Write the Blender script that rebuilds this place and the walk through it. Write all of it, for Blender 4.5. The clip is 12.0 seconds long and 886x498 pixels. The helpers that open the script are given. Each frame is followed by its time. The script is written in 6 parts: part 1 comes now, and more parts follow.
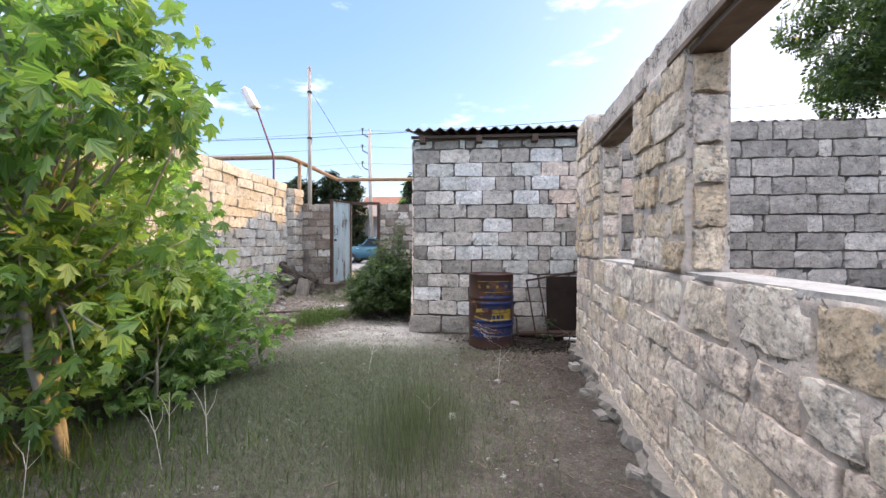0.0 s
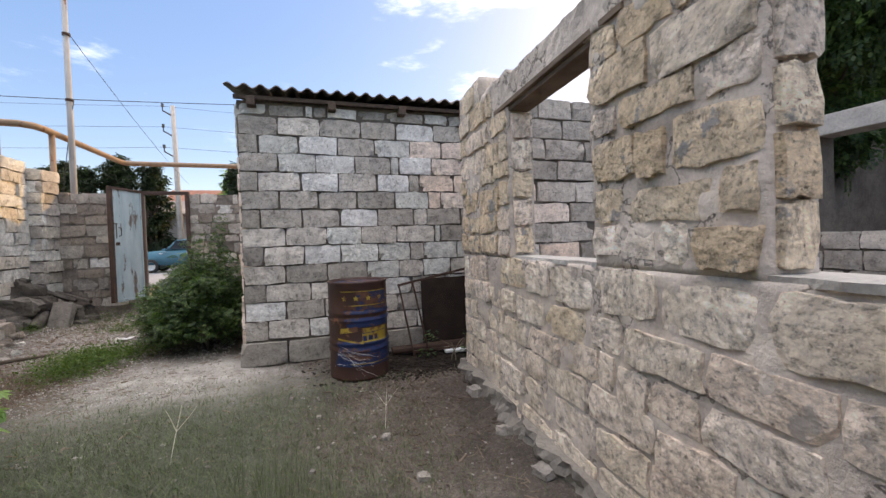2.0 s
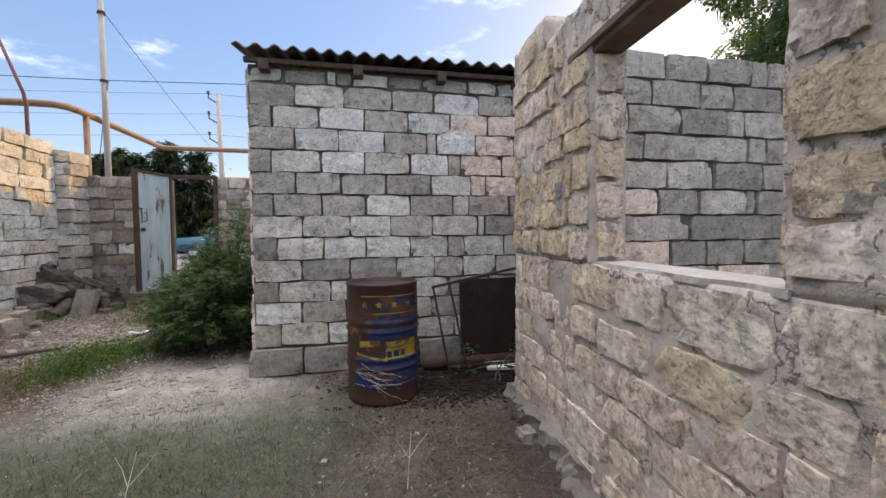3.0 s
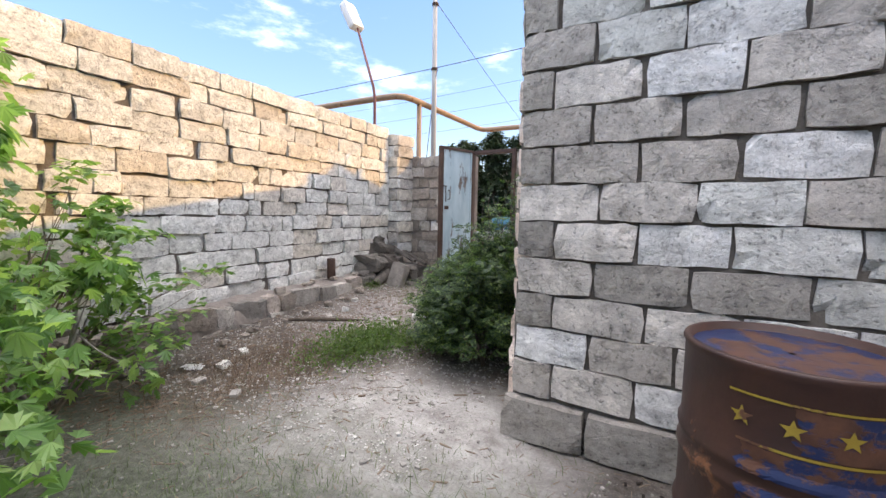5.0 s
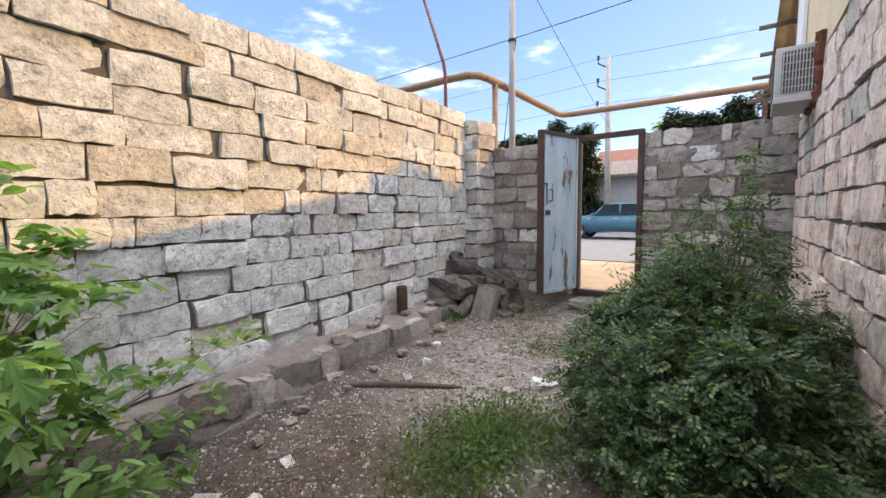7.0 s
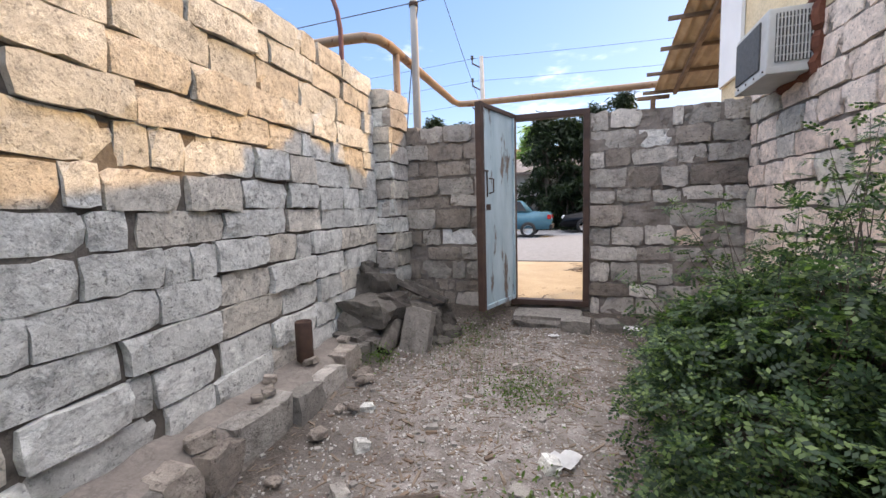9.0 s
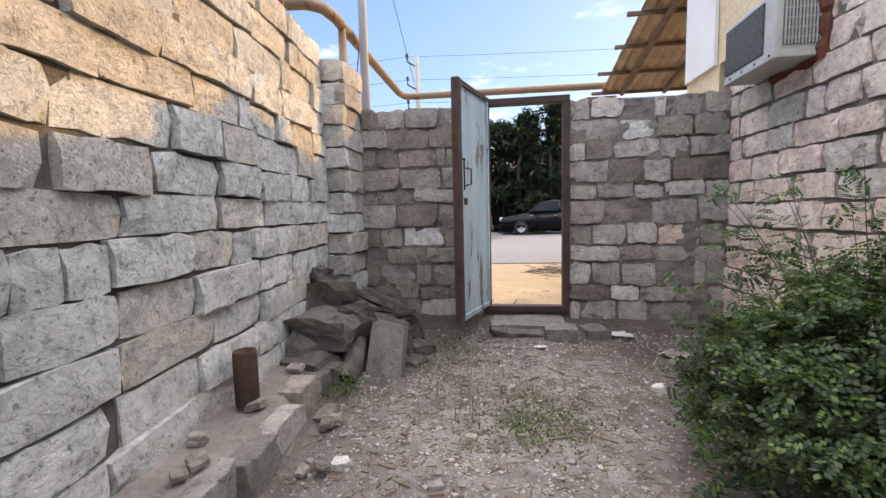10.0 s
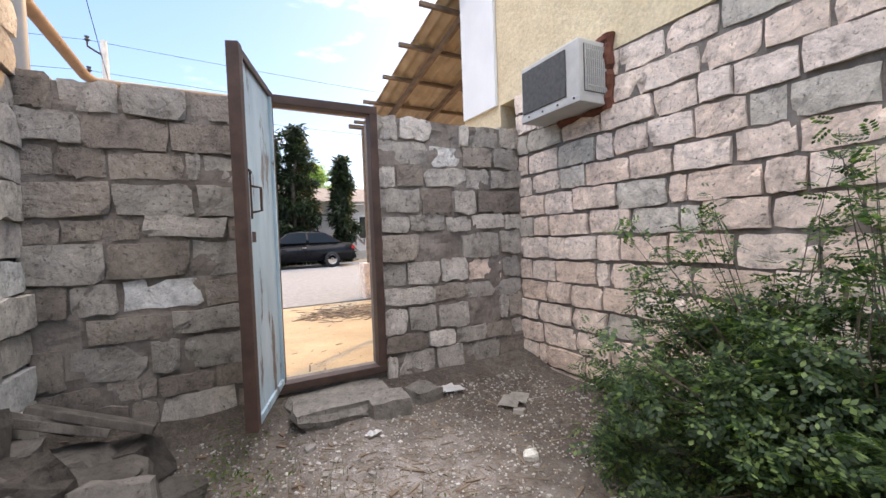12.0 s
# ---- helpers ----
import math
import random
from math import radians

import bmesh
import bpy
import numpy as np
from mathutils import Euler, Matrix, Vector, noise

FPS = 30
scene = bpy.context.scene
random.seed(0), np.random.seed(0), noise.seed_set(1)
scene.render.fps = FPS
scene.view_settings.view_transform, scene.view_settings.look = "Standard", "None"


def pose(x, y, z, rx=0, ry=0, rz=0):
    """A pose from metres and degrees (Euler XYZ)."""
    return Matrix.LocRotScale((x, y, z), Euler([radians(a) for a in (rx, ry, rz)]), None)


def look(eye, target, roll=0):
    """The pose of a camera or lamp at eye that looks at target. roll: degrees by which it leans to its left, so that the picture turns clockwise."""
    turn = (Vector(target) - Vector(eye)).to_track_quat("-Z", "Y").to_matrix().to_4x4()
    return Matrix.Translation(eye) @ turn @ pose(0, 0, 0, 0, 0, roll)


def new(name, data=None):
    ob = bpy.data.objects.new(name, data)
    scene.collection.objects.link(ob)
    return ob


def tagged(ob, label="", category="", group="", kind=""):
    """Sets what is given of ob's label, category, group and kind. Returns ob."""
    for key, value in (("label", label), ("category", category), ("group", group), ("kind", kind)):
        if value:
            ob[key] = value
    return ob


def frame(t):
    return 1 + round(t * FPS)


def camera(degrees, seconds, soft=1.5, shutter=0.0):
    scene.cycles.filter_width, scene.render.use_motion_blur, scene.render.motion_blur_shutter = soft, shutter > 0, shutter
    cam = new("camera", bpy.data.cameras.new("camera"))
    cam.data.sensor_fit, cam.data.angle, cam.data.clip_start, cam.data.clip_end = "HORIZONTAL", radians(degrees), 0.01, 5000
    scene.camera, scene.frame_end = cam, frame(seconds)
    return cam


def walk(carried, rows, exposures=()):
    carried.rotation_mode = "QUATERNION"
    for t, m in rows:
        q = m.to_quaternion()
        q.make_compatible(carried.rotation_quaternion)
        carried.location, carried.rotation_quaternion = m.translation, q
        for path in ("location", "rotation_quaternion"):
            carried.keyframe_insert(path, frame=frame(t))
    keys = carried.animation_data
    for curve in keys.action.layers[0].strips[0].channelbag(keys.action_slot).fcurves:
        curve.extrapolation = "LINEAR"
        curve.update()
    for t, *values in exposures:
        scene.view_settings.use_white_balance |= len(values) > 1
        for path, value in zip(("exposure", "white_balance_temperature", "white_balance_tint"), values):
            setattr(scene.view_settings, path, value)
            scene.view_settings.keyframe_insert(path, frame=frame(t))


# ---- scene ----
cam = camera(95.0, 12.0)
METRES, EYE, TILT, LEAN, TURN = 9.5, 1.37, 0.0, 0.0, 4.8
ROWS = [
    (0.0, 0.0, 0.0, 0.0, 0.0, -0.57, -0.04),
    (0.5, -0.0239, 0.032, 0.0029, 0.5, 0.72, -0.34),
    (1.0, -0.0367, 0.063, 0.0024, -6.9, 0.73, 0.15),
    (1.5, -0.0375, 0.0994, 0.0044, -17.17, -0.13, 1.2),
    (2.0, -0.0141, 0.1347, 0.0002, -22.59, -1.25, 1.81),
    (2.5, 0.0056, 0.1733, 0.0037, -21.27, -1.79, 1.38),
    (4.5, 0.0308, 0.3692, 0.0022, 11.4, -5.49, -0.97),
    (5.0, 0.0172, 0.4139, 0.0025, 24.99, -5.05, -1.0),
    (5.5, -0.0093, 0.4479, 0.0041, 35.34, -5.23, -1.02),
    (6.0, -0.0518, 0.4767, 0.0069, 37.86, -4.92, -0.8),
    (6.5, -0.0887, 0.5121, 0.0091, 34.22, -3.16, -0.16),
    (7.0, -0.1223, 0.5385, 0.0151, 31.31, -5.22, 0.78),
    (9.0, -0.2356, 0.6442, 0.0107, 13.02, -5.45, 1.61),
    (9.5, -0.2618, 0.6716, 0.0054, 8.6, -5.13, 1.57),
    (10.0, -0.2877, 0.7026, 0.0032, 3.0, -5.17, 1.4),
    (10.5, -0.3058, 0.7327, 0.0061, -3.2, -5.3, 1.1),
    (11.0, -0.3228, 0.761, 0.0023, -10.42, -5.0, 0.78),
    (11.5, -0.3413, 0.79, 0.0089, -20.21, -4.06, 0.87),
    (12.0, -0.3252, 0.8169, 0.0095, -33.42, -1.93, 2.11),
]
EXPO, KELVIN, TINT, SKY, SUN = 1.82, 6600, 15, 0.20, 1.12
walk(cam, [(t, pose(0, 0, EYE, TILT, LEAN, TURN) @ pose(METRES * x, METRES * y, METRES * z, 90 + pitch, roll, yaw)) for t, x, y, z, yaw, pitch, roll in ROWS], exposures=[(0.0, EXPO + 0.10, KELVIN, TINT), (0.5, EXPO - 0.02, KELVIN, TINT), (1.0, EXPO - 0.12, KELVIN, TINT), (1.6, EXPO - 0.22, KELVIN + 300, TINT), (2.6, EXPO - 0.38, KELVIN + 400, TINT), (4.5, EXPO - 0.05, KELVIN, TINT), (5.0, EXPO + 0.17, KELVIN, TINT), (6.0, EXPO + 0.10, KELVIN + 100, TINT), (7.0, EXPO - 0.05, KELVIN, TINT), (9.5, EXPO - 0.06, KELVIN, TINT), (10.5, EXPO - 0.10, KELVIN + 250, TINT), (11.0, EXPO - 0.05, KELVIN + 250, TINT), (12.0, EXPO + 0.18, KELVIN + 250, TINT)])

# ---------------------------------------------------------------- world, sun
SUN_AZ, SUN_EL = 51.6, 27.0            # azimuth from +y towards +x
world = bpy.data.worlds.new("sky")
scene.world = world
world.use_nodes = True
wn, wl = world.node_tree.nodes, world.node_tree.links
wn.clear()
w_out = wn.new("ShaderNodeOutputWorld")
w_bg = wn.new("ShaderNodeBackground")
w_sky = wn.new("ShaderNodeTexSky")
w_sky.sky_type, w_sky.sun_disc = "NISHITA", False
w_sky.sun_elevation, w_sky.sun_rotation = radians(SUN_EL), radians(SUN_AZ)
w_sky.altitude, w_sky.air_density, w_sky.dust_density, w_sky.ozone_density = 0, 1.0, 0.6, 2.0
w_bg.inputs["Strength"].default_value = SKY
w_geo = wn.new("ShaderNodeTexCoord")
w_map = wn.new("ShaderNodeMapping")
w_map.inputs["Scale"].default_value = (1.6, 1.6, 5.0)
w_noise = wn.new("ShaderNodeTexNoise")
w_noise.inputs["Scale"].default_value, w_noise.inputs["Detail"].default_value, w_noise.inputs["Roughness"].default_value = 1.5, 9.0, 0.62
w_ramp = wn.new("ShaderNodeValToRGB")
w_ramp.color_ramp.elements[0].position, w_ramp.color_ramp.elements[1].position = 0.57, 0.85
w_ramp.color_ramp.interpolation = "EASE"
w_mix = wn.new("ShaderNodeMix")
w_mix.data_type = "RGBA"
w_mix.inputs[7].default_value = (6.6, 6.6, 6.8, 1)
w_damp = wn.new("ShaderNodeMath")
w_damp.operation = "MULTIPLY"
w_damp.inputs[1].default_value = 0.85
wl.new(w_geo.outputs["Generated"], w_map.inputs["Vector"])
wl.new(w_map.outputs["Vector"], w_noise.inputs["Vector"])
# broken bright cloud, with more added overhead, out of view, to fill the shade
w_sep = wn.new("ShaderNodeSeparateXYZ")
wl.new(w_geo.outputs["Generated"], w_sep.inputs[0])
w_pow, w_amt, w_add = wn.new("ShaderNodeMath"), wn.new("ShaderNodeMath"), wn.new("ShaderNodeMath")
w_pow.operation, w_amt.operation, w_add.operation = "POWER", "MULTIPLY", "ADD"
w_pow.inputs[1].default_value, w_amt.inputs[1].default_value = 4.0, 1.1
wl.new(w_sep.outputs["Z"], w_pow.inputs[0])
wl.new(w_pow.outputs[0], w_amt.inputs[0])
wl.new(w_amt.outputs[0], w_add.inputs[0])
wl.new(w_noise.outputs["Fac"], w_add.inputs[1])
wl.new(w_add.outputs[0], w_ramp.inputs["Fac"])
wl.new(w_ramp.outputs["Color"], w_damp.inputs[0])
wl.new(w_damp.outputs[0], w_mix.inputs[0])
w_gam = wn.new("ShaderNodeGamma")
w_gam.inputs["Gamma"].default_value = 0.42
w_hue = wn.new("ShaderNodeHueSaturation")
w_hue.inputs["Saturation"].default_value = 1.95
w_hue.inputs["Hue"].default_value = 0.515
wl.new(w_sky.outputs["Color"], w_gam.inputs["Color"])
wl.new(w_gam.outputs["Color"], w_hue.inputs["Color"])
wl.new(w_hue.outputs["Color"], w_mix.inputs[6])
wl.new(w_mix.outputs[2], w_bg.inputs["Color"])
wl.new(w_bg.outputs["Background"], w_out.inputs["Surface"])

sun_data = bpy.data.lights.new("sun", "SUN")
sun_data.energy, sun_data.angle, sun_data.color = SUN, radians(0.6), (1.0, 0.575, 0.11)
sun = new("sun", sun_data)
az, el = radians(SUN_AZ), radians(SUN_EL)
sun_dir = Vector((math.sin(az) * math.cos(el), math.cos(az) * math.cos(el), math.sin(el)))
sun.matrix_world = look(sun_dir * 60, (0, 0, 0))


# ---------------------------------------------------------------- materials
class Mat:
    """A node material with a few shorthands."""

    def __init__(self, name, rough=0.85, metal=0.0):
        self.m = bpy.data.materials.new(name)
        self.m.use_nodes = True
        self.n, self.l = self.m.node_tree.nodes, self.m.node_tree.links
        self.b = self.n["Principled BSDF"]
        self.b.inputs["Roughness"].default_value = rough
        self.b.inputs["Metallic"].default_value = metal
        self.b.inputs["Specular IOR Level"].default_value = 0.3
        self.pos = self.n.new("ShaderNodeNewGeometry").outputs["Position"]
        self.bumps = None

    def noise(self, scale, detail=5, rough=0.6, stretch=None, vec=None):
        v = vec or self.pos
        if stretch:
            mp = self.n.new("ShaderNodeMapping")
            mp.inputs["Scale"].default_value = stretch[:3]
            if len(stretch) > 3:
                mp.inputs["Rotation"].default_value = [radians(a) for a in stretch[3:6]]
            self.l.new(v, mp.inputs["Vector"])
            v = mp.outputs["Vector"]
        t = self.n.new("ShaderNodeTexNoise")
        t.inputs["Scale"].default_value, t.inputs["Detail"].default_value, t.inputs["Roughness"].default_value = scale, detail, rough
        self.l.new(v, t.inputs["Vector"])
        return t.outputs["Fac"]

    def random(self, island=False):
        if island:
            return self.n.new("ShaderNodeNewGeometry").outputs["Random Per Island"]
        return self.n.new("ShaderNodeObjectInfo").outputs["Random"]

    def ramp(self, fac, stops, constant=False):
        r = self.n.new("ShaderNodeValToRGB")
        e = r.color_ramp.elements
        if constant:
            r.color_ramp.interpolation = "CONSTANT"
        while len(e) < len(stops):
            e.new(0.5)
        for el_, (p, c) in zip(e, stops):
            el_.position = p
            el_.color = (*c, 1) if isinstance(c, tuple) else (c, c, c, 1)
        self.l.new(fac, r.inputs["Fac"])
        return r.outputs["Color"]

    def mix(self, fac, a, b, how="MIX"):
        x = self.n.new("ShaderNodeMix")
        x.data_type, x.blend_type = "RGBA", how
        for k, v in ((0, fac), (6, a), (7, b)):
            if isinstance(v, (int, float)):
                x.inputs[k].default_value = v if k == 0 else (v, v, v, 1)
            elif isinstance(v, tuple):
                x.inputs[k].default_value = (*v, 1)
            else:
                self.l.new(v, x.inputs[k])
        return x.outputs[2]

    def bump(self, h, strength, dist=0.02):
        b = self.n.new("ShaderNodeBump")
        b.inputs["Strength"].default_value, b.inputs["Distance"].default_value = strength, dist
        self.l.new(h, b.inputs["Height"])
        if self.bumps:
            self.l.new(self.bumps, b.inputs["Normal"])
        self.bumps = b.outputs["Normal"]
        self.l.new(self.bumps, self.b.inputs["Normal"])

    def color(self, c):
        if isinstance(c, tuple):
            self.b.inputs["Base Color"].default_value = (*c, 1)
        else:
            self.l.new(c, self.b.inputs["Base Color"])
        return self.m


def stone(name, dark, mid, light, pits=0.5, stain=0.45, cement=None, warm=0.0, smears=0.62):
    k = Mat(name, 0.93)
    base = k.ramp(k.random(), [(0.0, dark), (0.5, mid), (1.0, light)])
    blot = k.ramp(k.noise(4.5, 6), [(0.3, 0.66), (0.7, 1.22)])
    c = k.mix(0.5, base, blot, "MULTIPLY")
    turn = k.n.new("ShaderNodeVectorRotate")
    turn.inputs["Axis"].default_value = (1, 1, 0)
    ang = k.n.new("ShaderNodeMath")
    ang.operation = "MULTIPLY"
    ang.inputs[1].default_value = 3.1
    k.l.new(k.random(), ang.inputs[0])
    k.l.new(k.pos, turn.inputs["Vector"])
    k.l.new(ang.outputs[0], turn.inputs["Angle"])
    saw = turn.outputs["Vector"]
    streak = k.ramp(k.noise(13, 5, 0.65, (0.8, 0.8, 2.2), saw), [(0.35, 0.76), (0.65, 1.2)])
    c = k.mix(0.22, c, streak, "MULTIPLY")
    c = k.mix(0.55, c, k.ramp(k.noise(15, 8, 0.7), [(0.32, 0.72), (0.5, 1.0), (0.7, 1.16)]), "MULTIPLY")
    worn = k.ramp(k.noise(9, 10, 0.78), [(0.35, 0.42), (0.45, 0.98), (0.55, 1.1), (0.68, 1.5)])
    c = k.mix(0.55, c, worn, "MULTIPLY")
    # pits and cracks also darken the colour, shade the bump shows only weakly
    spots = k.ramp(k.noise(42, 3, 0.6), [(0.32, 0.12), (0.40, 1.0)])
    c = k.mix(min(0.85, 0.5 + 0.6 * max(0, pits - 0.5)), c, spots, "MULTIPLY")
    cracks = k.ramp(k.noise(3.6, 4, 0.55, (0.8, 0.8, 1.8), saw), [(0.475, 1.0), (0.497, 0.3), (0.503, 0.3), (0.525, 1.0)])
    c = k.mix(0.25, c, cracks, "MULTIPLY")
    grime = k.ramp(k.noise(1.6, 7, 0.7), [(0.48, 0.0), (0.68, 1.0)])
    sc = k.n.new("ShaderNodeMath")
    sc.operation = "MULTIPLY"
    sc.inputs[1].default_value = stain
    k.l.new(grime, sc.inputs[0])
    c = k.mix(sc.outputs[0], c, (0.19, 0.17, 0.155))
    vein = k.ramp(k.noise(4.2, 8, 0.72, (1, 1, 2.3)), [(0.488, 0.0), (0.500, 0.3), (0.513, 0.0)])
    c = k.mix(vein, c, (0.13, 0.115, 0.10))
    if cement:
        pocks = k.ramp(k.noise(24, 6, 0.7, (0.8, 0.8, 1.5), saw), [(0.37, 0.30), (0.45, 1.0), (0.60, 1.3)])
        c = k.mix(0.55, c, pocks, "MULTIPLY")
        k.bump(pocks, 0.7, 0.016)
        c = k.mix(k.ramp(k.noise(2.6, 5, 0.6), [(0.42, 0.0), (0.62, warm)]), c, (0.66, 0.50, 0.31))
        smear = k.ramp(k.noise(3.4, 8, 0.62), [(smears, 0.0), (smears + 0.03, 1.0)])
        c = k.mix(smear, c, k.mix(0.4, cement, k.ramp(k.noise(35, 4), [(0.3, 0.6), (0.65, 1.1)]), "MULTIPLY"))
        k.bump(smear, 0.5, 0.02)
    k.bump(k.noise(5, 4), 0.35, 0.04)
    k.bump(k.noise(11, 6, 0.68, (0.75, 0.75, 1.6), saw), 0.38, 0.024)
    k.bump(cracks, 0.25, 0.012)
    k.bump(spots, 0.6, 0.008)
    k.bump(worn, 0.55, 0.016)
    k.bump(k.noise(17, 8, 0.72), 0.8, 0.026)
    k.bump(k.noise(90, 3), min(1, pits) * 0.6, 0.008 if pits < 0.7 else 0.02)
    if cement:
        k.bump(k.noise(13, 3, 0.55), 0.8, 0.04)
    return k.color(c)


STONE_GREY = stone("limestone_grey", (0.39, 0.358, 0.322), (0.545, 0.502, 0.452), (0.72, 0.668, 0.608), 0.5, 0.3)
STONE_DARK = stone("limestone_dark", (0.32, 0.295, 0.265), (0.405, 0.374, 0.335), (0.50, 0.458, 0.41), 0.5, 0.3)
STONE_WHITE = stone("limestone_whitewashed", (0.70, 0.685, 0.655), (0.77, 0.755, 0.73), (0.82, 0.81, 0.79), 0.3, 0.15)
STONE_PINK = stone("limestone_pinkish", (0.78, 0.625, 0.515), (0.86, 0.71, 0.60), (0.90, 0.775, 0.675), 0.35, 0.05)
STONE_SAND = stone("limestone_sand", (0.575, 0.568, 0.53), (0.66, 0.652, 0.61), (0.75, 0.742, 0.70), 0.5, 0.12)

STONE_WARM = stone("limestone_warm", (0.56, 0.515, 0.44), (0.62, 0.572, 0.495), (0.68, 0.632, 0.555), 0.5, 0.12)
STONE_BROWN = stone("limestone_brown", (0.225, 0.19, 0.16), (0.305, 0.262, 0.222), (0.395, 0.342, 0.295), 0.6, 0.3)
RUIN_CREAM = stone("ruin_stone_cream", (0.86, 0.735, 0.59), (0.90, 0.785, 0.65), (0.92, 0.82, 0.70), 0.45, 0.02, (0.60, 0.52, 0.45), 0.30, 0.63)
RUIN_TAN = stone("ruin_stone_tan", (0.76, 0.60, 0.42), (0.85, 0.70, 0.52), (0.90, 0.77, 0.60), 0.7, 0.03, (0.42, 0.39, 0.365), 0.45, 0.59)
RUIN_PINK = stone("ruin_stone_pink", (0.85, 0.705, 0.58), (0.90, 0.77, 0.65), (0.92, 0.81, 0.70), 0.5, 0.02, (0.55, 0.48, 0.42), 0.20, 0.63)


def mortar(name, a, b, crack=0.3):
    k = Mat(name, 0.95)
    c = k.ramp(k.noise(3, 8, 0.65), [(0.3, a), (0.7, b)])
    c = k.mix(0.35, c, k.ramp(k.noise(40, 4), [(0.3, 0.5), (0.6, 1.1)]), "MULTIPLY")
    seam = k.ramp(k.noise(2.4, 6, 0.6), [(0.488, 1.0), (0.498, 0.28), (0.502, 0.28), (0.512, 1.0)])
    c = k.mix(min(1.0, crack), c, seam, "MULTIPLY")
    k.bump(seam, crack * 0.6, 0.012)
    k.bump(k.noise(9, 7, 0.7), 0.7, 0.03)
    k.bump(k.noise(70, 3), crack, 0.006)
    return k.color(c)


MORTAR = mortar("old_mortar", (0.197, 0.178, 0.158), (0.316, 0.290, 0.257))
MORTAR_DARK = mortar("dark_joint", (0.085, 0.074, 0.065), (0.186, 0.163, 0.139))
MORTAR_RUIN = mortar("smeared_cement", (0.40, 0.345, 0.30), (0.74, 0.645, 0.555), 0.9)
MORTAR_GATE = mortar("dark_smeared_mortar", (0.15, 0.128, 0.112), (0.285, 0.25, 0.22))
MORTAR_MID = mortar("grey_joint", (0.14, 0.123, 0.108), (0.26, 0.232, 0.205))
CONCRETE = mortar("weathered_concrete", (0.343, 0.323, 0.297), (0.527, 0.501, 0.461), 0.2)


def ground_mat():
    k = Mat("yard_soil", 0.97)
    c = k.ramp(k.noise(1.7, 9, 0.68), [(0.30, (0.070, 0.058, 0.049)), (0.5, (0.125, 0.106, 0.090)), (0.72, (0.215, 0.188, 0.162))])

    def patch(cx, cy, rx, ry, inner=0.55, outer=1.15, wob=0.9):
        """1 inside an uneven oval spot of the yard, 0 outside it."""
        mp = k.n.new("ShaderNodeMapping")
        mp.inputs["Location"].default_value = (-cx / rx, -cy / ry, 0)
        mp.inputs["Scale"].default_value = (1 / rx, 1 / ry, 0)
        k.l.new(k.pos, mp.inputs["Vector"])
        ln = k.n.new("ShaderNodeVectorMath")
        ln.operation = "LENGTH"
        k.l.new(mp.outputs["Vector"], ln.inputs[0])
        ad = k.n.new("ShaderNodeMath")
        ad.operation = "MULTIPLY_ADD"
        ad.inputs[1].default_value = wob
        k.l.new(k.noise(2.2, 8, 0.7), ad.inputs[0])
        k.l.new(ln.outputs["Value"], ad.inputs[2])
        mr = k.n.new("ShaderNodeMapRange")
        mr.inputs[1].default_value, mr.inputs[2].default_value = outer + wob / 2, inner + wob / 2
        k.l.new(ad.outputs[0], mr.inputs[0])
        return mr.outputs[0]

    straw = k.ramp(k.noise(26, 7, 0.75), [(0.38, 0.5), (0.62, 1.2)])
    c = k.mix(0.7, c, straw, "MULTIPLY")
    fine = k.ramp(k.noise(75, 4, 0.7), [(0.40, 0.55), (0.55, 1.1)])
    c = k.mix(0.55, c, fine, "MULTIPLY")
    # trodden pale dust before the shed corner and the gate
    dust = k.ramp(k.noise(3.5, 9, 0.72), [(0.32, (0.20, 0.185, 0.168)), (0.5, (0.37, 0.35, 0.325)), (0.68, (0.50, 0.48, 0.455))])
    c = k.mix(patch(-1.55, 5.75, 1.25, 1.2), c, dust)
    lime = k.ramp(k.noise(5, 9, 0.72), [(0.32, (0.12, 0.102, 0.09)), (0.5, (0.235, 0.208, 0.188)), (0.68, (0.39, 0.36, 0.335))])
    c = k.mix(patch(-3.15, 8.6, 1.2, 1.9, 0.6, 1.1, 0.7), c, lime)
    c = k.mix(0.3, c, k.ramp(k.noise(60, 5, 0.75), [(0.36, 0.45), (0.6, 1.15)]), "MULTIPLY")
    grit = k.ramp(k.noise(120, 3, 0.7), [(0.63, 0.0), (0.70, 0.8)])
    c = k.mix(grit, c, (0.36, 0.33, 0.29))
    sep = k.n.new("ShaderNodeSeparateXYZ")
    k.l.new(k.pos, sep.inputs[0])
    far = k.n.new("ShaderNodeMapRange")
    far.inputs[1].default_value, far.inputs[2].default_value = 10.7, 11.0
    k.l.new(sep.outputs["Y"], far.inputs[0])
    turf = None
    for axis, a, b in (("Y", 2.0, 2.9), ("Y", 6.1, 4.9), ("X", 0.1, -0.7)):
        wob = k.n.new("ShaderNodeMath")
        wob.operation = "MULTIPLY_ADD"
        wob.inputs[1].default_value = 1.6
        k.l.new(k.noise(1.6, 6, 0.65), wob.inputs[0])
        k.l.new(sep.outputs[axis], wob.inputs[2])
        mr = k.n.new("ShaderNodeMapRange")
        mr.inputs[1].default_value, mr.inputs[2].default_value = a + 0.8, b + 0.8
        k.l.new(wob.outputs[0], mr.inputs[0])
        if turf is None:
            turf = mr.outputs[0]
        else:
            both = k.n.new("ShaderNodeMath")
            both.operation = "MULTIPLY"
            k.l.new(turf, both.inputs[0])
            k.l.new(mr.outputs[0], both.inputs[1])
            turf = both.outputs[0]
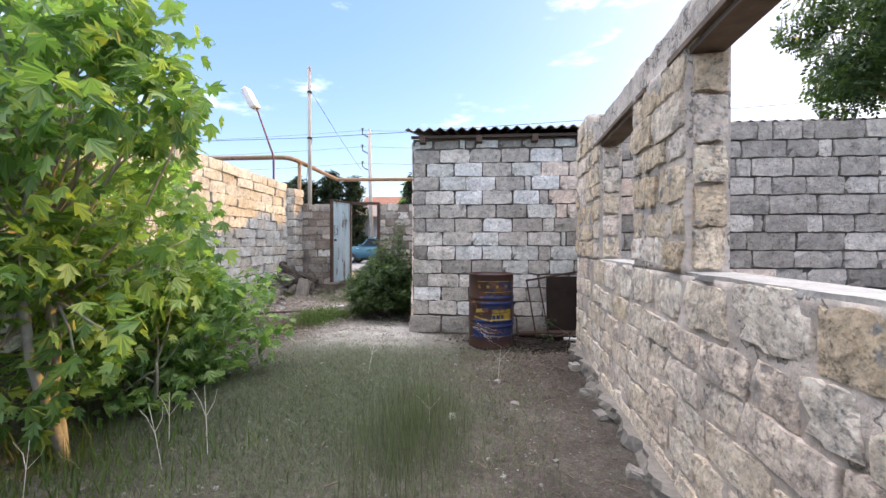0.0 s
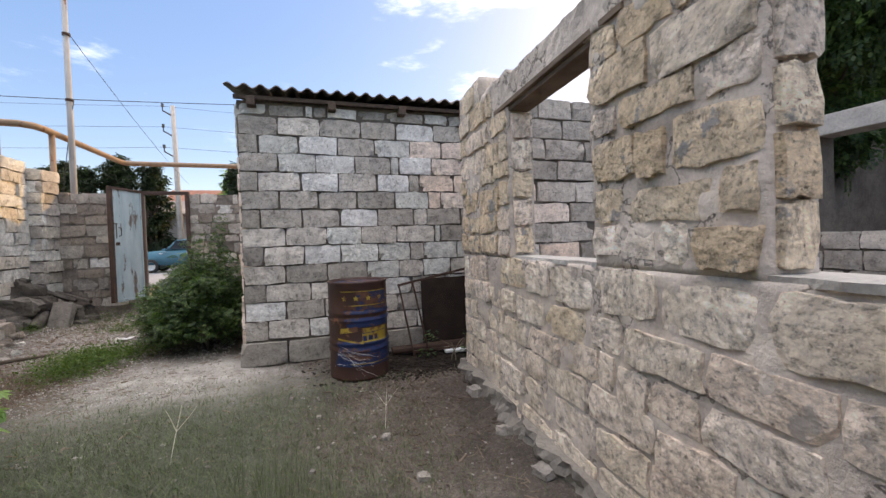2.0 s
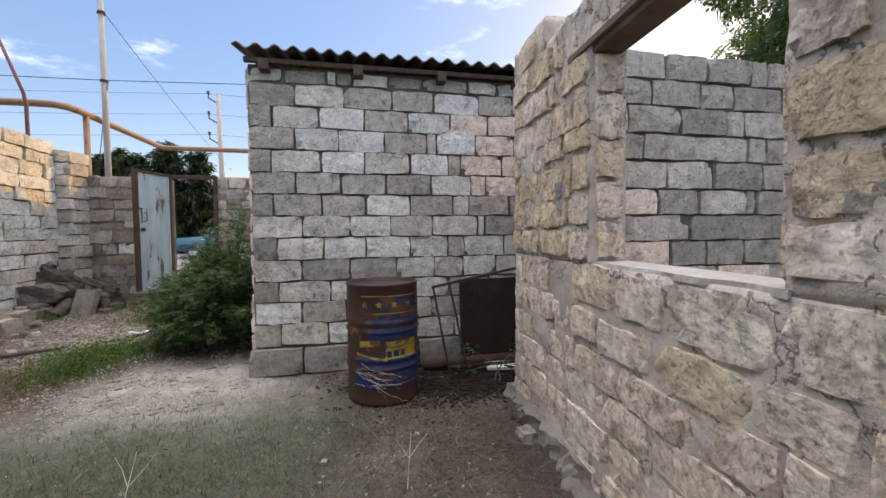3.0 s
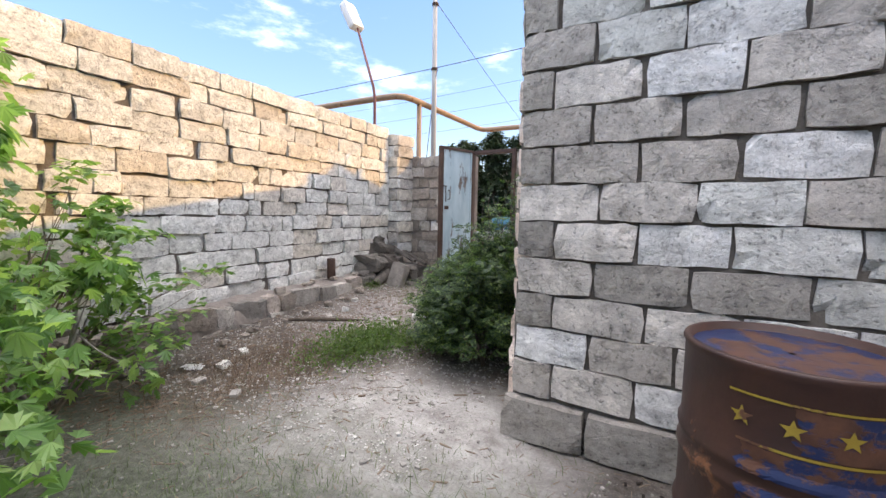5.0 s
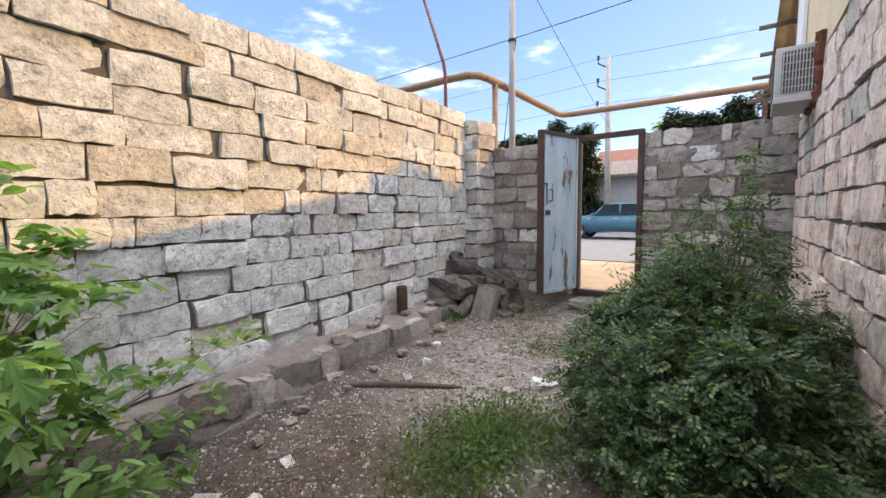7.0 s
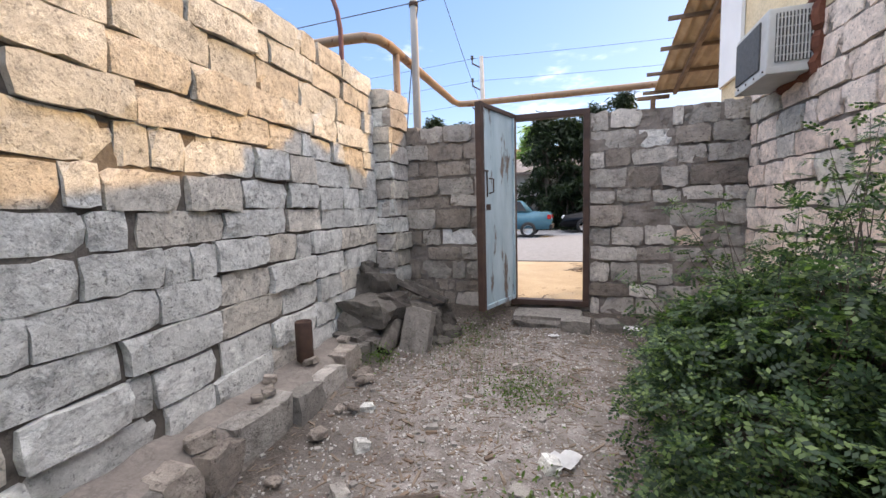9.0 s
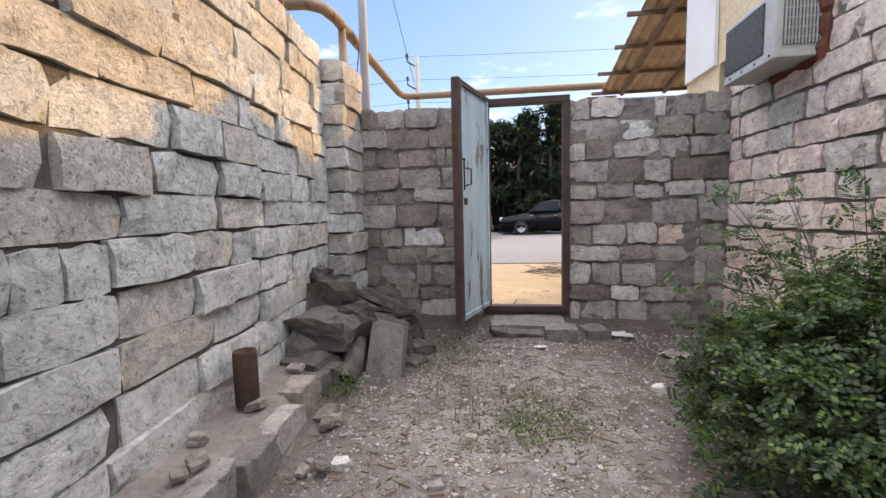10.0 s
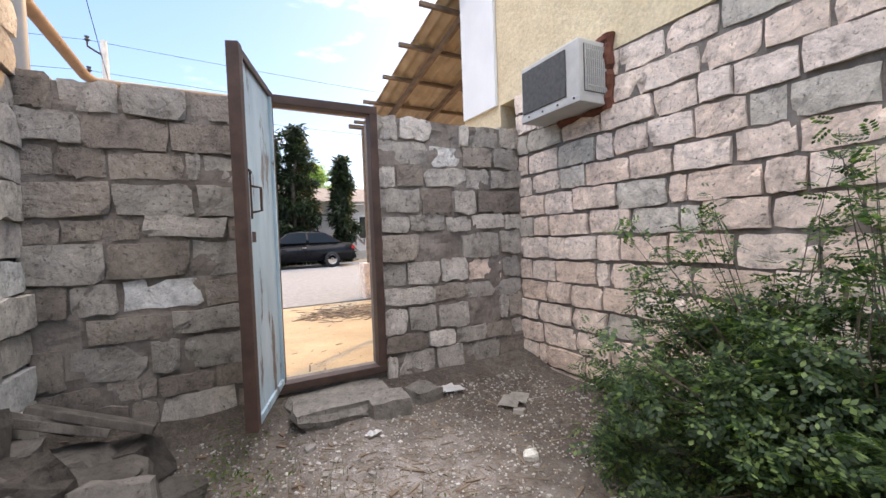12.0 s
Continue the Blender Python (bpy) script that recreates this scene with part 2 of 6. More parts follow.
    c = k.mix(turf, c, k.ramp(k.noise(24, 6, 0.7), [(0.32, (0.055, 0.062, 0.042)), (0.52, (0.098, 0.105, 0.078)), (0.7, (0.17, 0.168, 0.14))]))
    sand = k.ramp(k.noise(1.1, 8, 0.7), [(0.3, (0.34, 0.26, 0.17)), (0.7, (0.50, 0.40, 0.27))])
    c = k.mix(far.outputs[0], c, sand)
    k.bump(k.noise(14, 7, 0.7), 0.9, 0.035)
    k.bump(k.noise(80, 4), 0.7, 0.01)
    return k.color(c)


SOIL = ground_mat()


def simple(name, a, b, scale=8, rough=0.6, metal=0.0, bump=0.15, stretch=None):
    k = Mat(name, rough, metal)
    k.bump(k.noise(scale * 6, 4), bump, 0.008)
    return k.color(k.ramp(k.noise(scale, 6, 0.6, stretch), [(0.3, a), (0.7, b)]))


def worn_paint(name, paint_a, paint_b, rust_at=0.6, scale=5, rough=0.5, stretch=(1, 1, 0.35), under=((0.10, 0.045, 0.025), (0.24, 0.105, 0.05))):
    k = Mat(name, rough)
    p = k.ramp(k.noise(6, 6, 0.6, stretch), [(0.3, paint_a), (0.7, paint_b)])
    rust = k.ramp(k.noise(14, 6), [(0.3, under[0]), (0.7, under[1])])
    mask = k.ramp(k.noise(scale, 8, 0.68, stretch), [(rust_at, 0.0), (rust_at + 0.05, 1.0)])
    k.bump(mask, 0.3, 0.004)
    k.bump(k.noise(50, 4), 0.15, 0.006)
    return k.color(k.mix(mask, p, rust))


GATE_BLUE = worn_paint("peeling_pale_blue_paint", (0.28, 0.38, 0.44), (0.44, 0.55, 0.60), 0.555, 4.6, 0.5, (1, 1, 0.30), ((0.07, 0.06, 0.058), (0.17, 0.125, 0.10)))
RUST = simple("brown_rusty_steel", (0.04, 0.025, 0.02), (0.085, 0.05, 0.036), 9, 0.8)
FRAME_BROWN = simple("brown_painted_steel", (0.045, 0.028, 0.023), (0.085, 0.052, 0.040), 7, 0.6)
DRUM_RUST = worn_paint("rusty_drum_steel", (0.062, 0.030, 0.022), (0.036, 0.020, 0.017), 0.62, 4, 0.45, (1, 1, 1))
DRUM_BLUE = worn_paint("scratched_blue_drum_paint", (0.012, 0.020, 0.062), (0.022, 0.040, 0.12), 0.53, 5, 0.35, (1, 1, 1.6), ((0.06, 0.03, 0.022), (0.13, 0.06, 0.035)))
DRUM_YELLOW = worn_paint("faded_yellow_drum_paint", (0.24, 0.165, 0.02), (0.32, 0.235, 0.04), 0.52, 9, 0.55, (1, 1, 1), ((0.08, 0.04, 0.03), (0.17, 0.08, 0.045)))
DRUM_FADED = worn_paint("rust_eaten_blue_paint", (0.014, 0.022, 0.065), (0.022, 0.036, 0.10), 0.47, 6, 0.4, (1, 1, 1.6), ((0.06, 0.03, 0.022), (0.12, 0.056, 0.034)))
DRUM_OLD_YELLOW = worn_paint("rust_eaten_yellow_paint", (0.33, 0.23, 0.03), (0.42, 0.31, 0.06), 0.40, 9, 0.6, (1, 1, 1), ((0.08, 0.04, 0.03), (0.15, 0.07, 0.04)))
PIPE_OCHRE = worn_paint("ochre_gas_pipe_paint", (0.20, 0.132, 0.085), (0.30, 0.205, 0.13), 0.58, 6, 0.6, (1, 1, 1))
POLE_GREY = worn_paint("grey_pole_paint", (0.26, 0.255, 0.25), (0.38, 0.375, 0.36), 0.62, 5)
LAMP_RED = simple("dark_red_pole_paint", (0.11, 0.045, 0.045), (0.17, 0.07, 0.065), 9, 0.6)
WHITE_METAL = simple("white_enamel", (0.55, 0.55, 0.53), (0.72, 0.72, 0.70), 5, 0.4)
AC_CASE = simple("aged_beige_enamel", (0.42, 0.41, 0.385), (0.55, 0.54, 0.51), 6, 0.5)
DARK_GRILLE = simple("dark_grille", (0.055, 0.052, 0.05), (0.10, 0.096, 0.09), 30, 0.6)
FOAM = simple("red_brown_sealing_foam", (0.10, 0.036, 0.024), (0.19, 0.075, 0.045), 20, 0.9, 0, 0.8)
PLASTER = mortar("cream_plaster", (0.62, 0.51, 0.335), (0.72, 0.61, 0.42), 0.15)
WHITE_PANEL = simple("white_painted_board", (0.68, 0.69, 0.70), (0.76, 0.77, 0.78), 2, 0.6, 0, 0.05)
SLATE = simple("asbestos_cement", (0.15, 0.125, 0.115), (0.30, 0.265, 0.24), 6, 0.9, 0, 0.5)
SLATE_TAN = simple("ochre_asbestos_cement", (0.32, 0.255, 0.18), (0.46, 0.375, 0.27), 5, 0.9, 0, 0.4)
WOOD = simple("weathered_timber", (0.10, 0.07, 0.05), (0.22, 0.16, 0.115), 5, 0.85, 0, 0.5, (1, 1, 6))
NEAR_BLACK = simple("near_black_brown", (0.008, 0.006, 0.005), (0.030, 0.021, 0.015), 6, 0.85, 0, 0.6)
WOOD_DARK = simple("dark_timber", (0.05, 0.037, 0.03), (0.12, 0.085, 0.065), 5, 0.85, 0, 0.5, (6, 1, 6))
ASPHALT = simple("sun_bleached_asphalt", (0.17, 0.17, 0.175), (0.25, 0.25, 0.255), 12, 0.92, 0, 0.5)
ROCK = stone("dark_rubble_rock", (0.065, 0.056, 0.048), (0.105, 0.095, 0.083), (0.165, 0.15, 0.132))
ROCK_GREY = stone("grey_rubble_rock", (0.15, 0.138, 0.122), (0.20, 0.185, 0.165), (0.26, 0.24, 0.215))
GRIT = mortar("limestone_grit", (0.19, 0.175, 0.158), (0.38, 0.36, 0.33), 0.3)
GRIT_PALE = mortar("pale_limestone_grit", (0.30, 0.28, 0.255), (0.55, 0.53, 0.50), 0.3)
RUBBER = simple("tyre_rubber", (0.02, 0.02, 0.02), (0.035, 0.035, 0.035), 20, 0.8)
CHROME = simple("alloy", (0.5, 0.5, 0.5), (0.65, 0.65, 0.65), 20, 0.3, 0.8, 0.02)
WIRE = simple("black_cable", (0.03, 0.03, 0.035), (0.05, 0.05, 0.055), 10, 0.6)
PAPER = simple("white_litter", (0.62, 0.62, 0.62), (0.8, 0.8, 0.79), 12, 0.6, 0, 0.2)
WALL_WHITE = mortar("far_white_wash", (0.52, 0.51, 0.50), (0.64, 0.63, 0.62), 0.1)
ROOF_RED = simple("red_roof_tile", (0.22, 0.10, 0.07), (0.33, 0.16, 0.11), 3, 0.85)
BARK = simple("pale_grey_bark", (0.26, 0.235, 0.20), (0.42, 0.39, 0.34), 12, 0.9, 0, 0.6)
LOG_BARK = simple("weathered_log_bark", (0.05, 0.043, 0.037), (0.16, 0.143, 0.125), 14, 0.9, 0, 0.8, (1, 1, 0.3))
BARK_DARK = simple("dark_bark", (0.06, 0.048, 0.038), (0.12, 0.095, 0.075), 10, 0.9, 0, 0.7)
PALE_STALK = simple("pale_dry_stalk", (0.5, 0.47, 0.38), (0.68, 0.65, 0.55), 10, 0.9)
TWIG = simple("dry_twig", (0.13, 0.10, 0.075), (0.24, 0.19, 0.145), 10, 0.9)
GLASS_DARK = Mat("tinted_car_glass", 0.06)
GLASS_DARK = GLASS_DARK.color((0.015, 0.018, 0.02))


def car_paint(name, c):
    k = Mat(name, 0.22)
    k.b.inputs["Specular IOR Level"].default_value = 0.2
    return k.color(k.ramp(k.noise(3, 4), [(0.3, c), (0.7, tuple(v * 1.25 for v in c))]))


CAR_BLUE = car_paint("teal_blue_car_paint", (0.055, 0.135, 0.18))
CAR_BLACK = car_paint("black_car_paint", (0.004, 0.0045, 0.006))
RED_LENS = simple("red_lens", (0.35, 0.02, 0.02), (0.45, 0.03, 0.03), 20, 0.2)
CLEAR_LENS = simple("clear_lens", (0.6, 0.6, 0.6), (0.7, 0.7, 0.7), 20, 0.15)


def leaf_mat(name, dark, mid, light, through_light, rough=0.5):
    k = Mat(name, rough)
    c = k.ramp(k.random(True), [(0.0, dark), (0.55, mid), (1.0, light)])
    c = k.mix(0.4, c, k.ramp(k.noise(3, 3), [(0.3, 0.7), (0.7, 1.15)]), "MULTIPLY")
    k.color(c)
    tr = k.n.new("ShaderNodeBsdfTranslucent")
    k.l.new(k.mix(1.0, c, through_light, "MULTIPLY"), tr.inputs["Color"])
    ad = k.n.new("ShaderNodeMixShader")
    ad.inputs[0].default_value = 0.42
    k.l.new(k.b.outputs[0], ad.inputs[1])
    k.l.new(tr.outputs[0], ad.inputs[2])
    k.l.new(ad.outputs[0], k.n["Material Output"].inputs["Surface"])
    return k.m


LEAF_FIG = leaf_mat("fig_leaf", (0.070, 0.138, 0.048), (0.145, 0.245, 0.084), (0.27, 0.37, 0.15), (2.3, 2.4, 1.1), 0.36)
LEAF_BUSH = leaf_mat("bush_leaf", (0.019, 0.039, 0.021), (0.042, 0.077, 0.036), (0.155, 0.22, 0.075), (1.5, 1.7, 0.8))
LEAF_PINE = leaf_mat("conifer_needles", (0.016, 0.028, 0.016), (0.028, 0.045, 0.024), (0.05, 0.075, 0.035), (1.0, 1.1, 0.6))
LEAF_TREE = leaf_mat("feathery_leaf", (0.026, 0.056, 0.026), (0.05, 0.088, 0.036), (0.095, 0.145, 0.06), (1.6, 1.7, 0.8))
GRASS = leaf_mat("grass_blade", (0.075, 0.098, 0.055), (0.12, 0.15, 0.085), (0.20, 0.22, 0.14), (1.0, 1.1, 0.6))
DEAD = leaf_mat("dead_grass", (0.085, 0.058, 0.038), (0.14, 0.098, 0.066), (0.22, 0.165, 0.115), (1.0, 1.0, 0.8))
GRASS_GREEN = leaf_mat("green_weed", (0.045, 0.085, 0.02), (0.075, 0.125, 0.03), (0.12, 0.17, 0.05), (1.4, 1.5, 0.7))


# ---------------------------------------------------------------- mesh helpers
def mesh_of(bm, name, mat, smooth=False):
    me = bpy.data.meshes.new(name)
    bm.normal_update()
    bm.to_mesh(me)
    bm.free()
    if mat:
        me.materials.append(mat)
    if smooth:
        me.polygons.foreach_set("use_smooth", [True] * len(me.polygons))
    return me


def part(name, bm, mat, parent, label="", smooth=False):
    ob = new(name, mesh_of(bm, name, mat, smooth))
    ob.parent = parent
    if label:
        ob["label"] = label
    return ob


def thing(name, label, category, place=(0, 0, 0), rz=0, group="", kind=""):
    ob = new(name)
    ob.empty_display_size = 0.1
    ob.matrix_world = pose(*place, 0, 0, rz)
    return tagged(ob, label, category, group, kind)


def solid(name, bm, mat, label, category="", group="", kind="", place=None, smooth=False):
    ob = new(name, mesh_of(bm, name, mat, smooth))
    if place is not None:
        ob.matrix_world = place
    return tagged(ob, label, category, group, kind)


def box(bm, x0, x1, y0, y1, z0, z1, bevel=0.0, m=None):
    vs = [bm.verts.new(p) for p in ((x0, y0, z0), (x1, y0, z0), (x1, y1, z0), (x0, y1, z0), (x0, y0, z1), (x1, y0, z1), (x1, y1, z1), (x0, y1, z1))]
    fs = [bm.faces.new([vs[i] for i in q]) for q in ((3, 2, 1, 0), (4, 5, 6, 7), (0, 1, 5, 4), (1, 2, 6, 5), (2, 3, 7, 6), (3, 0, 4, 7))]
    if bevel:
        es = list({e for f in fs for e in f.edges})
        r = bmesh.ops.bevel(bm, geom=es, offset=bevel, segments=2, affect="EDGES", profile=0.6)
        vs = list({v for f in r["faces"] for v in f.verts})
    if m:
        bmesh.ops.transform(bm, matrix=m, verts=vs)
    return bm


def boxed(x0, x1, y0, y1, z0, z1, bevel=0.0):
    return box(bmesh.new(), x0, x1, y0, y1, z0, z1, bevel)


def tube(bm, pts, radii, seg=8, caps=True):
    """A round, tapered tube along pts."""
    pts = [Vector(p) for p in pts]
    if not isinstance(radii, (list, tuple)):
        radii = [radii] * len(pts)
    rings, side = [], None
    for i, p in enumerate(pts):
        d = (pts[min(i + 1, len(pts) - 1)] - pts[max(i - 1, 0)]).normalized()
        if side is None:
            side = d.orthogonal().normalized()
        side = (side - d * side.dot(d)).normalized()
        up = d.cross(side)
        rings.append([bm.verts.new(p + (side * math.cos(a) + up * math.sin(a)) * radii[i]) for a in (2 * math.pi * j / seg for j in range(seg))])
    for a, b in zip(rings, rings[1:]):
        for j in range(seg):
            bm.faces.new((a[j], a[(j + 1) % seg], b[(j + 1) % seg], b[j]))
    if caps:
        bm.faces.new(rings[0][::-1])
        bm.faces.new(rings[-1])
    return bm


def lathe(bm, profile, seg=32):
    rings = [[bm.verts.new((r * math.cos(2 * math.pi * j / seg), r * math.sin(2 * math.pi * j / seg), z)) for j in range(seg)] for r, z in profile]
    for a, b in zip(rings, rings[1:]):
        for j in range(seg):
            bm.faces.new((a[j], a[(j + 1) % seg], b[(j + 1) % seg], b[j]))
    return bm


def soft(t):
    t = min(1.0, max(0.0, t))
    return t * t * (3 - 2 * t)


# ---------------------------------------------------------------- ground
def ground_z(x, y):
    z = 0.16 * soft((y - 5.5) / 4.5)
    if y > 10.2:
        z += 0.18 * soft((y - 10.2) / 0.9)
    if y < 11:
        z += 0.10 * soft((-4.0 - x) / 0.8) * soft((y - 3) / 2) + 0.07 * soft((y - 9.9) / 0.7) * soft((11 - y) / 0.4)
        z += 0.045 * noise.noise((x * 0.9, y * 0.9, 3.1)) + 0.022 * noise.noise((x * 3.1, y * 3.1, 7.7)) + 0.010 * noise.noise((x * 9, y * 9, 1.3))
        z -= 0.05 * soft((0.6 - abs(x - 0.1)) / 0.6) * soft((2.0 - y) / 1.5)
    return z


def steps(a, b, h):
    return list(np.arange(a, b, h))


gx = [-400, -150, -60, -30, -18] + steps(-12, -5.6, 0.8) + steps(-5.6, 2.4, 0.06) + steps(2.4, 10, 0.6) + [12, 20, 40, 80, 200, 400]
gy = [-400, -100, -30, -12] + steps(-6, -0.5, 0.5) + steps(-0.5, 11.2, 0.06) + steps(11.2, 30, 0.6) + [32, 40, 60, 120, 400]
verts = [(x, y, ground_z(x, y)) for y in gy for x in gx]
nx = len(gx)
faces = [(j * nx + i, j * nx + i + 1, (j + 1) * nx + i + 1, (j + 1) * nx + i) for j in range(len(gy) - 1) for i in range(nx - 1)]
gm = bpy.data.meshes.new("ground")
gm.from_pydata(verts, [], faces)
gm.materials.append(SOIL)
gm.polygons.foreach_set("use_smooth", [True] * len(gm.polygons))
tagged(new("ground", gm), "dry grey-brown trodden soil with grit and straw", "ground", kind="structure")

ROAD_Z = 0.35
solid("road", boxed(-120, 120, 14.6, 26.4, ROAD_Z - 0.2, ROAD_Z + 0.01), ASPHALT, "sunlit pale grey asphalt village road", "road", kind="structure")


# ---------------------------------------------------------------- stone walls
def block_mesh(seed, rough, mat, name="brick"):
    """A rough-hewn block, one unit long, deep and high; its face is at y = 0 and looks to -y."""
    rnd = random.Random(seed)
    n, m = 6, 3
    bm = bmesh.new()
    g = []
    for j in range(m):
        row = []
        for i in range(n):
            edge = i in (0, n - 1) or j in (0, m - 1)
            corner = i in (0, n - 1) and j in (0, m - 1)
            x, z = -0.5 + i / (n - 1), -0.5 + j / (m - 1)
            x += rnd.uniform(-1, 1) * rough * (0.22 if i in (0, n - 1) else 0.7)
            z += rnd.uniform(-1, 1) * rough * (0.40 if j in (0, m - 1) else 1.2)
            if corner:
                x, z = x * (1 - rough * rnd.uniform(0, 0.3)), z * (1 - rough * rnd.uniform(0.0, 0.8) * (1.8 if rnd.random() < 0.2 else 0.4))
            y = rnd.uniform(0.0, 0.03) if edge else rnd.uniform(-0.012, 0.008)
            if corner and rnd.random() < 0.3:
                y += rnd.uniform(0.05, 0.2)
            row.append(bm.verts.new((x, y + (rnd.uniform(0.0, 0.08) if corner else 0), z)))
        g.append(row)
    for j in range(m - 1):
        for i in range(n - 1):
            bm.faces.new((g[j][i], g[j][i + 1], g[j + 1][i + 1], g[j + 1][i]))
    rim = g[0] + [g[j][n - 1] for j in range(1, m)] + g[m - 1][-2::-1] + [g[j][0] for j in range(m - 2, 0, -1)]
    back = [bm.verts.new((v.co.x, 1.0, v.co.z)) for v in rim]
    for a in range(len(rim)):
        b = (a + 1) % len(rim)
        bm.faces.new((rim[b], rim[a], back[a], back[b]))
    return mesh_of(bm, name, mat)


BLOCKS = {}


def blocks_of(mat, rough):
    key = (mat.name, rough)
    if key not in BLOCKS:
        BLOCKS[key] = [block_mesh(31 * len(BLOCKS) + 7 * i, rough, mat) for i in range(9)]
    return BLOCKS[key]


def slab(u0, u1, w0, w1, depth, step, amp, place, seed=0):
    """The core of a wall between its stones: a rough face at y = 0 (towards -y) with a body behind it."""
    bm = bmesh.new()
    nu, nw = max(2, int((u1 - u0) / step) + 1), max(2, int((w1 - w0) / step) + 1)
    g = []
    for j in range(nw):
        row = []
        for i in range(nu):
            u, w = u0 + (u1 - u0) * i / (nu - 1), w0 + (w1 - w0) * j / (nw - 1)
            row.append(bm.verts.new((u, amp * (noise.noise((u * 5, w * 5, seed)) + 0.6 * noise.noise((u * 14, w * 14, seed + 5))), w)))
        g.append(row)
    for j in range(nw - 1):
        for i in range(nu - 1):
            bm.faces.new((g[j][i], g[j][i + 1], g[j + 1][i + 1], g[j + 1][i]))
    rim = g[0] + [g[j][nu - 1] for j in range(1, nw)] + g[nw - 1][-2::-1] + [g[j][0] for j in range(nw - 2, 0, -1)]
    back = [bm.verts.new((v.co.x, depth, v.co.z)) for v in rim]
    for a in range(len(rim)):
        b = (a + 1) % len(rim)
        bm.faces.new((rim[b], rim[a], back[a], back[b]))
    bm.faces.new(back[::-1])
    bmesh.ops.transform(bm, matrix=place, verts=bm.verts)
    return bm


def merge(bms):
    out = bmesh.new()
    for b in bms:
        me = bpy.data.meshes.new("tmp")
        b.to_mesh(me)
        b.free()
        out.from_mesh(me)
        bpy.data.meshes.remove(me)
    return out


def wall_place(x, y, rz):
    """The pose of a wall: its u axis along the turned x, its face to the turned -y."""
    return pose(x, y, 0, 0, 0, rz)


def lay(core, place, u0, u1, courses, tint, rough=0.07, length=(0.36, 0.52), gap=0.012, proud=0.022, jut=0.008, depth=0.15, tilt=0.6,
        holes=(), seed=1, skip=0.0, wander=0.0, notch=0.0):
    """Lay courses of stones on a wall's face, each stone a part of the wall."""
    rnd = random.Random(seed)
    for k, (w0, w1) in enumerate(courses):
        spans = [(u0, u1)]
        for a, b, c, d in holes:
            if min(w1, d) - max(w0, c) > 0.5 * (w1 - w0):
                spans = [s for p, q in spans for s in ((p, min(q, a)), (max(p, b), q)) if s[1] - s[0] > 0.05]
        for p, q in spans:
            u = p
            first = True
            while u < q - 0.03:
                ln = rnd.uniform(*length)
                if first and k % 2:
                    ln *= rnd.uniform(0.45, 0.6)
                elif rnd.random() < 0.10:
                    ln *= rnd.uniform(0.3, 0.5)
                first = False
                if q - u - ln < length[0] * 0.4:
                    ln = q - u
                if rnd.random() >= skip:
                    mid, wm = u + ln / 2, (w0 + w1) / 2
                    sag = rnd.uniform(-wander, wander)
                    mat = tint(mid, wm, rnd)
                    cut = rnd.uniform(0.02, 0.06) if rnd.random() < notch else 0.0
                    me = rnd.choice(blocks_of(mat, rough))
                    ob = new("brick", me)
                    ob.parent = core
                    rnd.random()
                    ob.matrix_basis = (place @ Matrix.Translation((mid + cut / 2, -proud - rnd.uniform(-jut, jut), wm + sag))
                                       @ pose(0, 0, 0, 0, rnd.uniform(-tilt, tilt), rnd.uniform(-tilt, tilt))
                                       @ Matrix.Diagonal((max(0.05, ln - cut - gap - rnd.uniform(0, gap)), depth, (w1 - w0 - gap - rnd.uniform(0, gap)) * rnd.uniform(0.97, 1.0), 1)))
                u += ln


def rows_of(z0, z1, h, seed=0, vary=0.0):
    rnd = random.Random(seed)
    n = max(1, round((z1 - z0) / h))
    cuts = [z0 + (z1 - z0) * i / n + (rnd.uniform(-vary, vary) if 0 < i < n else 0) for i in range(n + 1)]
    return list(zip(cuts, cuts[1:]))


# ---------------------------------------------------------------- left boundary wall
def pick(*choices):
    """A chooser of stone by weights: (material, weight), ..."""
    mats, ws = [c[0] for c in choices], [c[1] for c in choices]
    return lambda u, w, rnd: rnd.choices(mats, ws)[0]


LW = wall_place(-4.20, -2.0, 93.4)
LW_LEN = 12.15
# core runs on out of view, added to bounce sunlight onto the ruin
wall_west = solid("wall_west", slab(-4.5, LW_LEN, -0.2, 2.90, 0.28, 0.09, 0.012, LW, 1), MORTAR_DARK,
                  "long boundary wall of rough sand-coloured limestone blocks", "wall", kind="structure")
LEFT_TINT = pick((STONE_SAND, 9), (STONE_WARM, 3))

# corner pillar at the end of that wall
pillar = solid("wall_pillar", boxed(-5.07, -4.75, 10.165, 10.66, -0.1, 2.80), MORTAR_DARK,
               "square corner pillar of stacked limestone blocks", "pillar", kind="structure")

# ---------------------------------------------------------------- gate wall
GW = wall_place(-4.75, 10.65, 0)
GATE = (1.31, 2.165)
wall_gate = solid("wall_gate", merge([slab(-0.35, GATE[0], -0.2, 2.45, 0.3, 0.035, 0.028, GW, 2), slab(GATE[1], 3.66, -0.2, 2.45, 0.3, 0.035, 0.028, GW, 3),
                                      slab(GATE[0], GATE[1], -0.2, 0.36, 0.3, 0.05, 0.02, GW, 4)]), MORTAR_GATE,
                  "low rubble-stone wall with smeared mortar and a gateway", "wall", kind="structure")

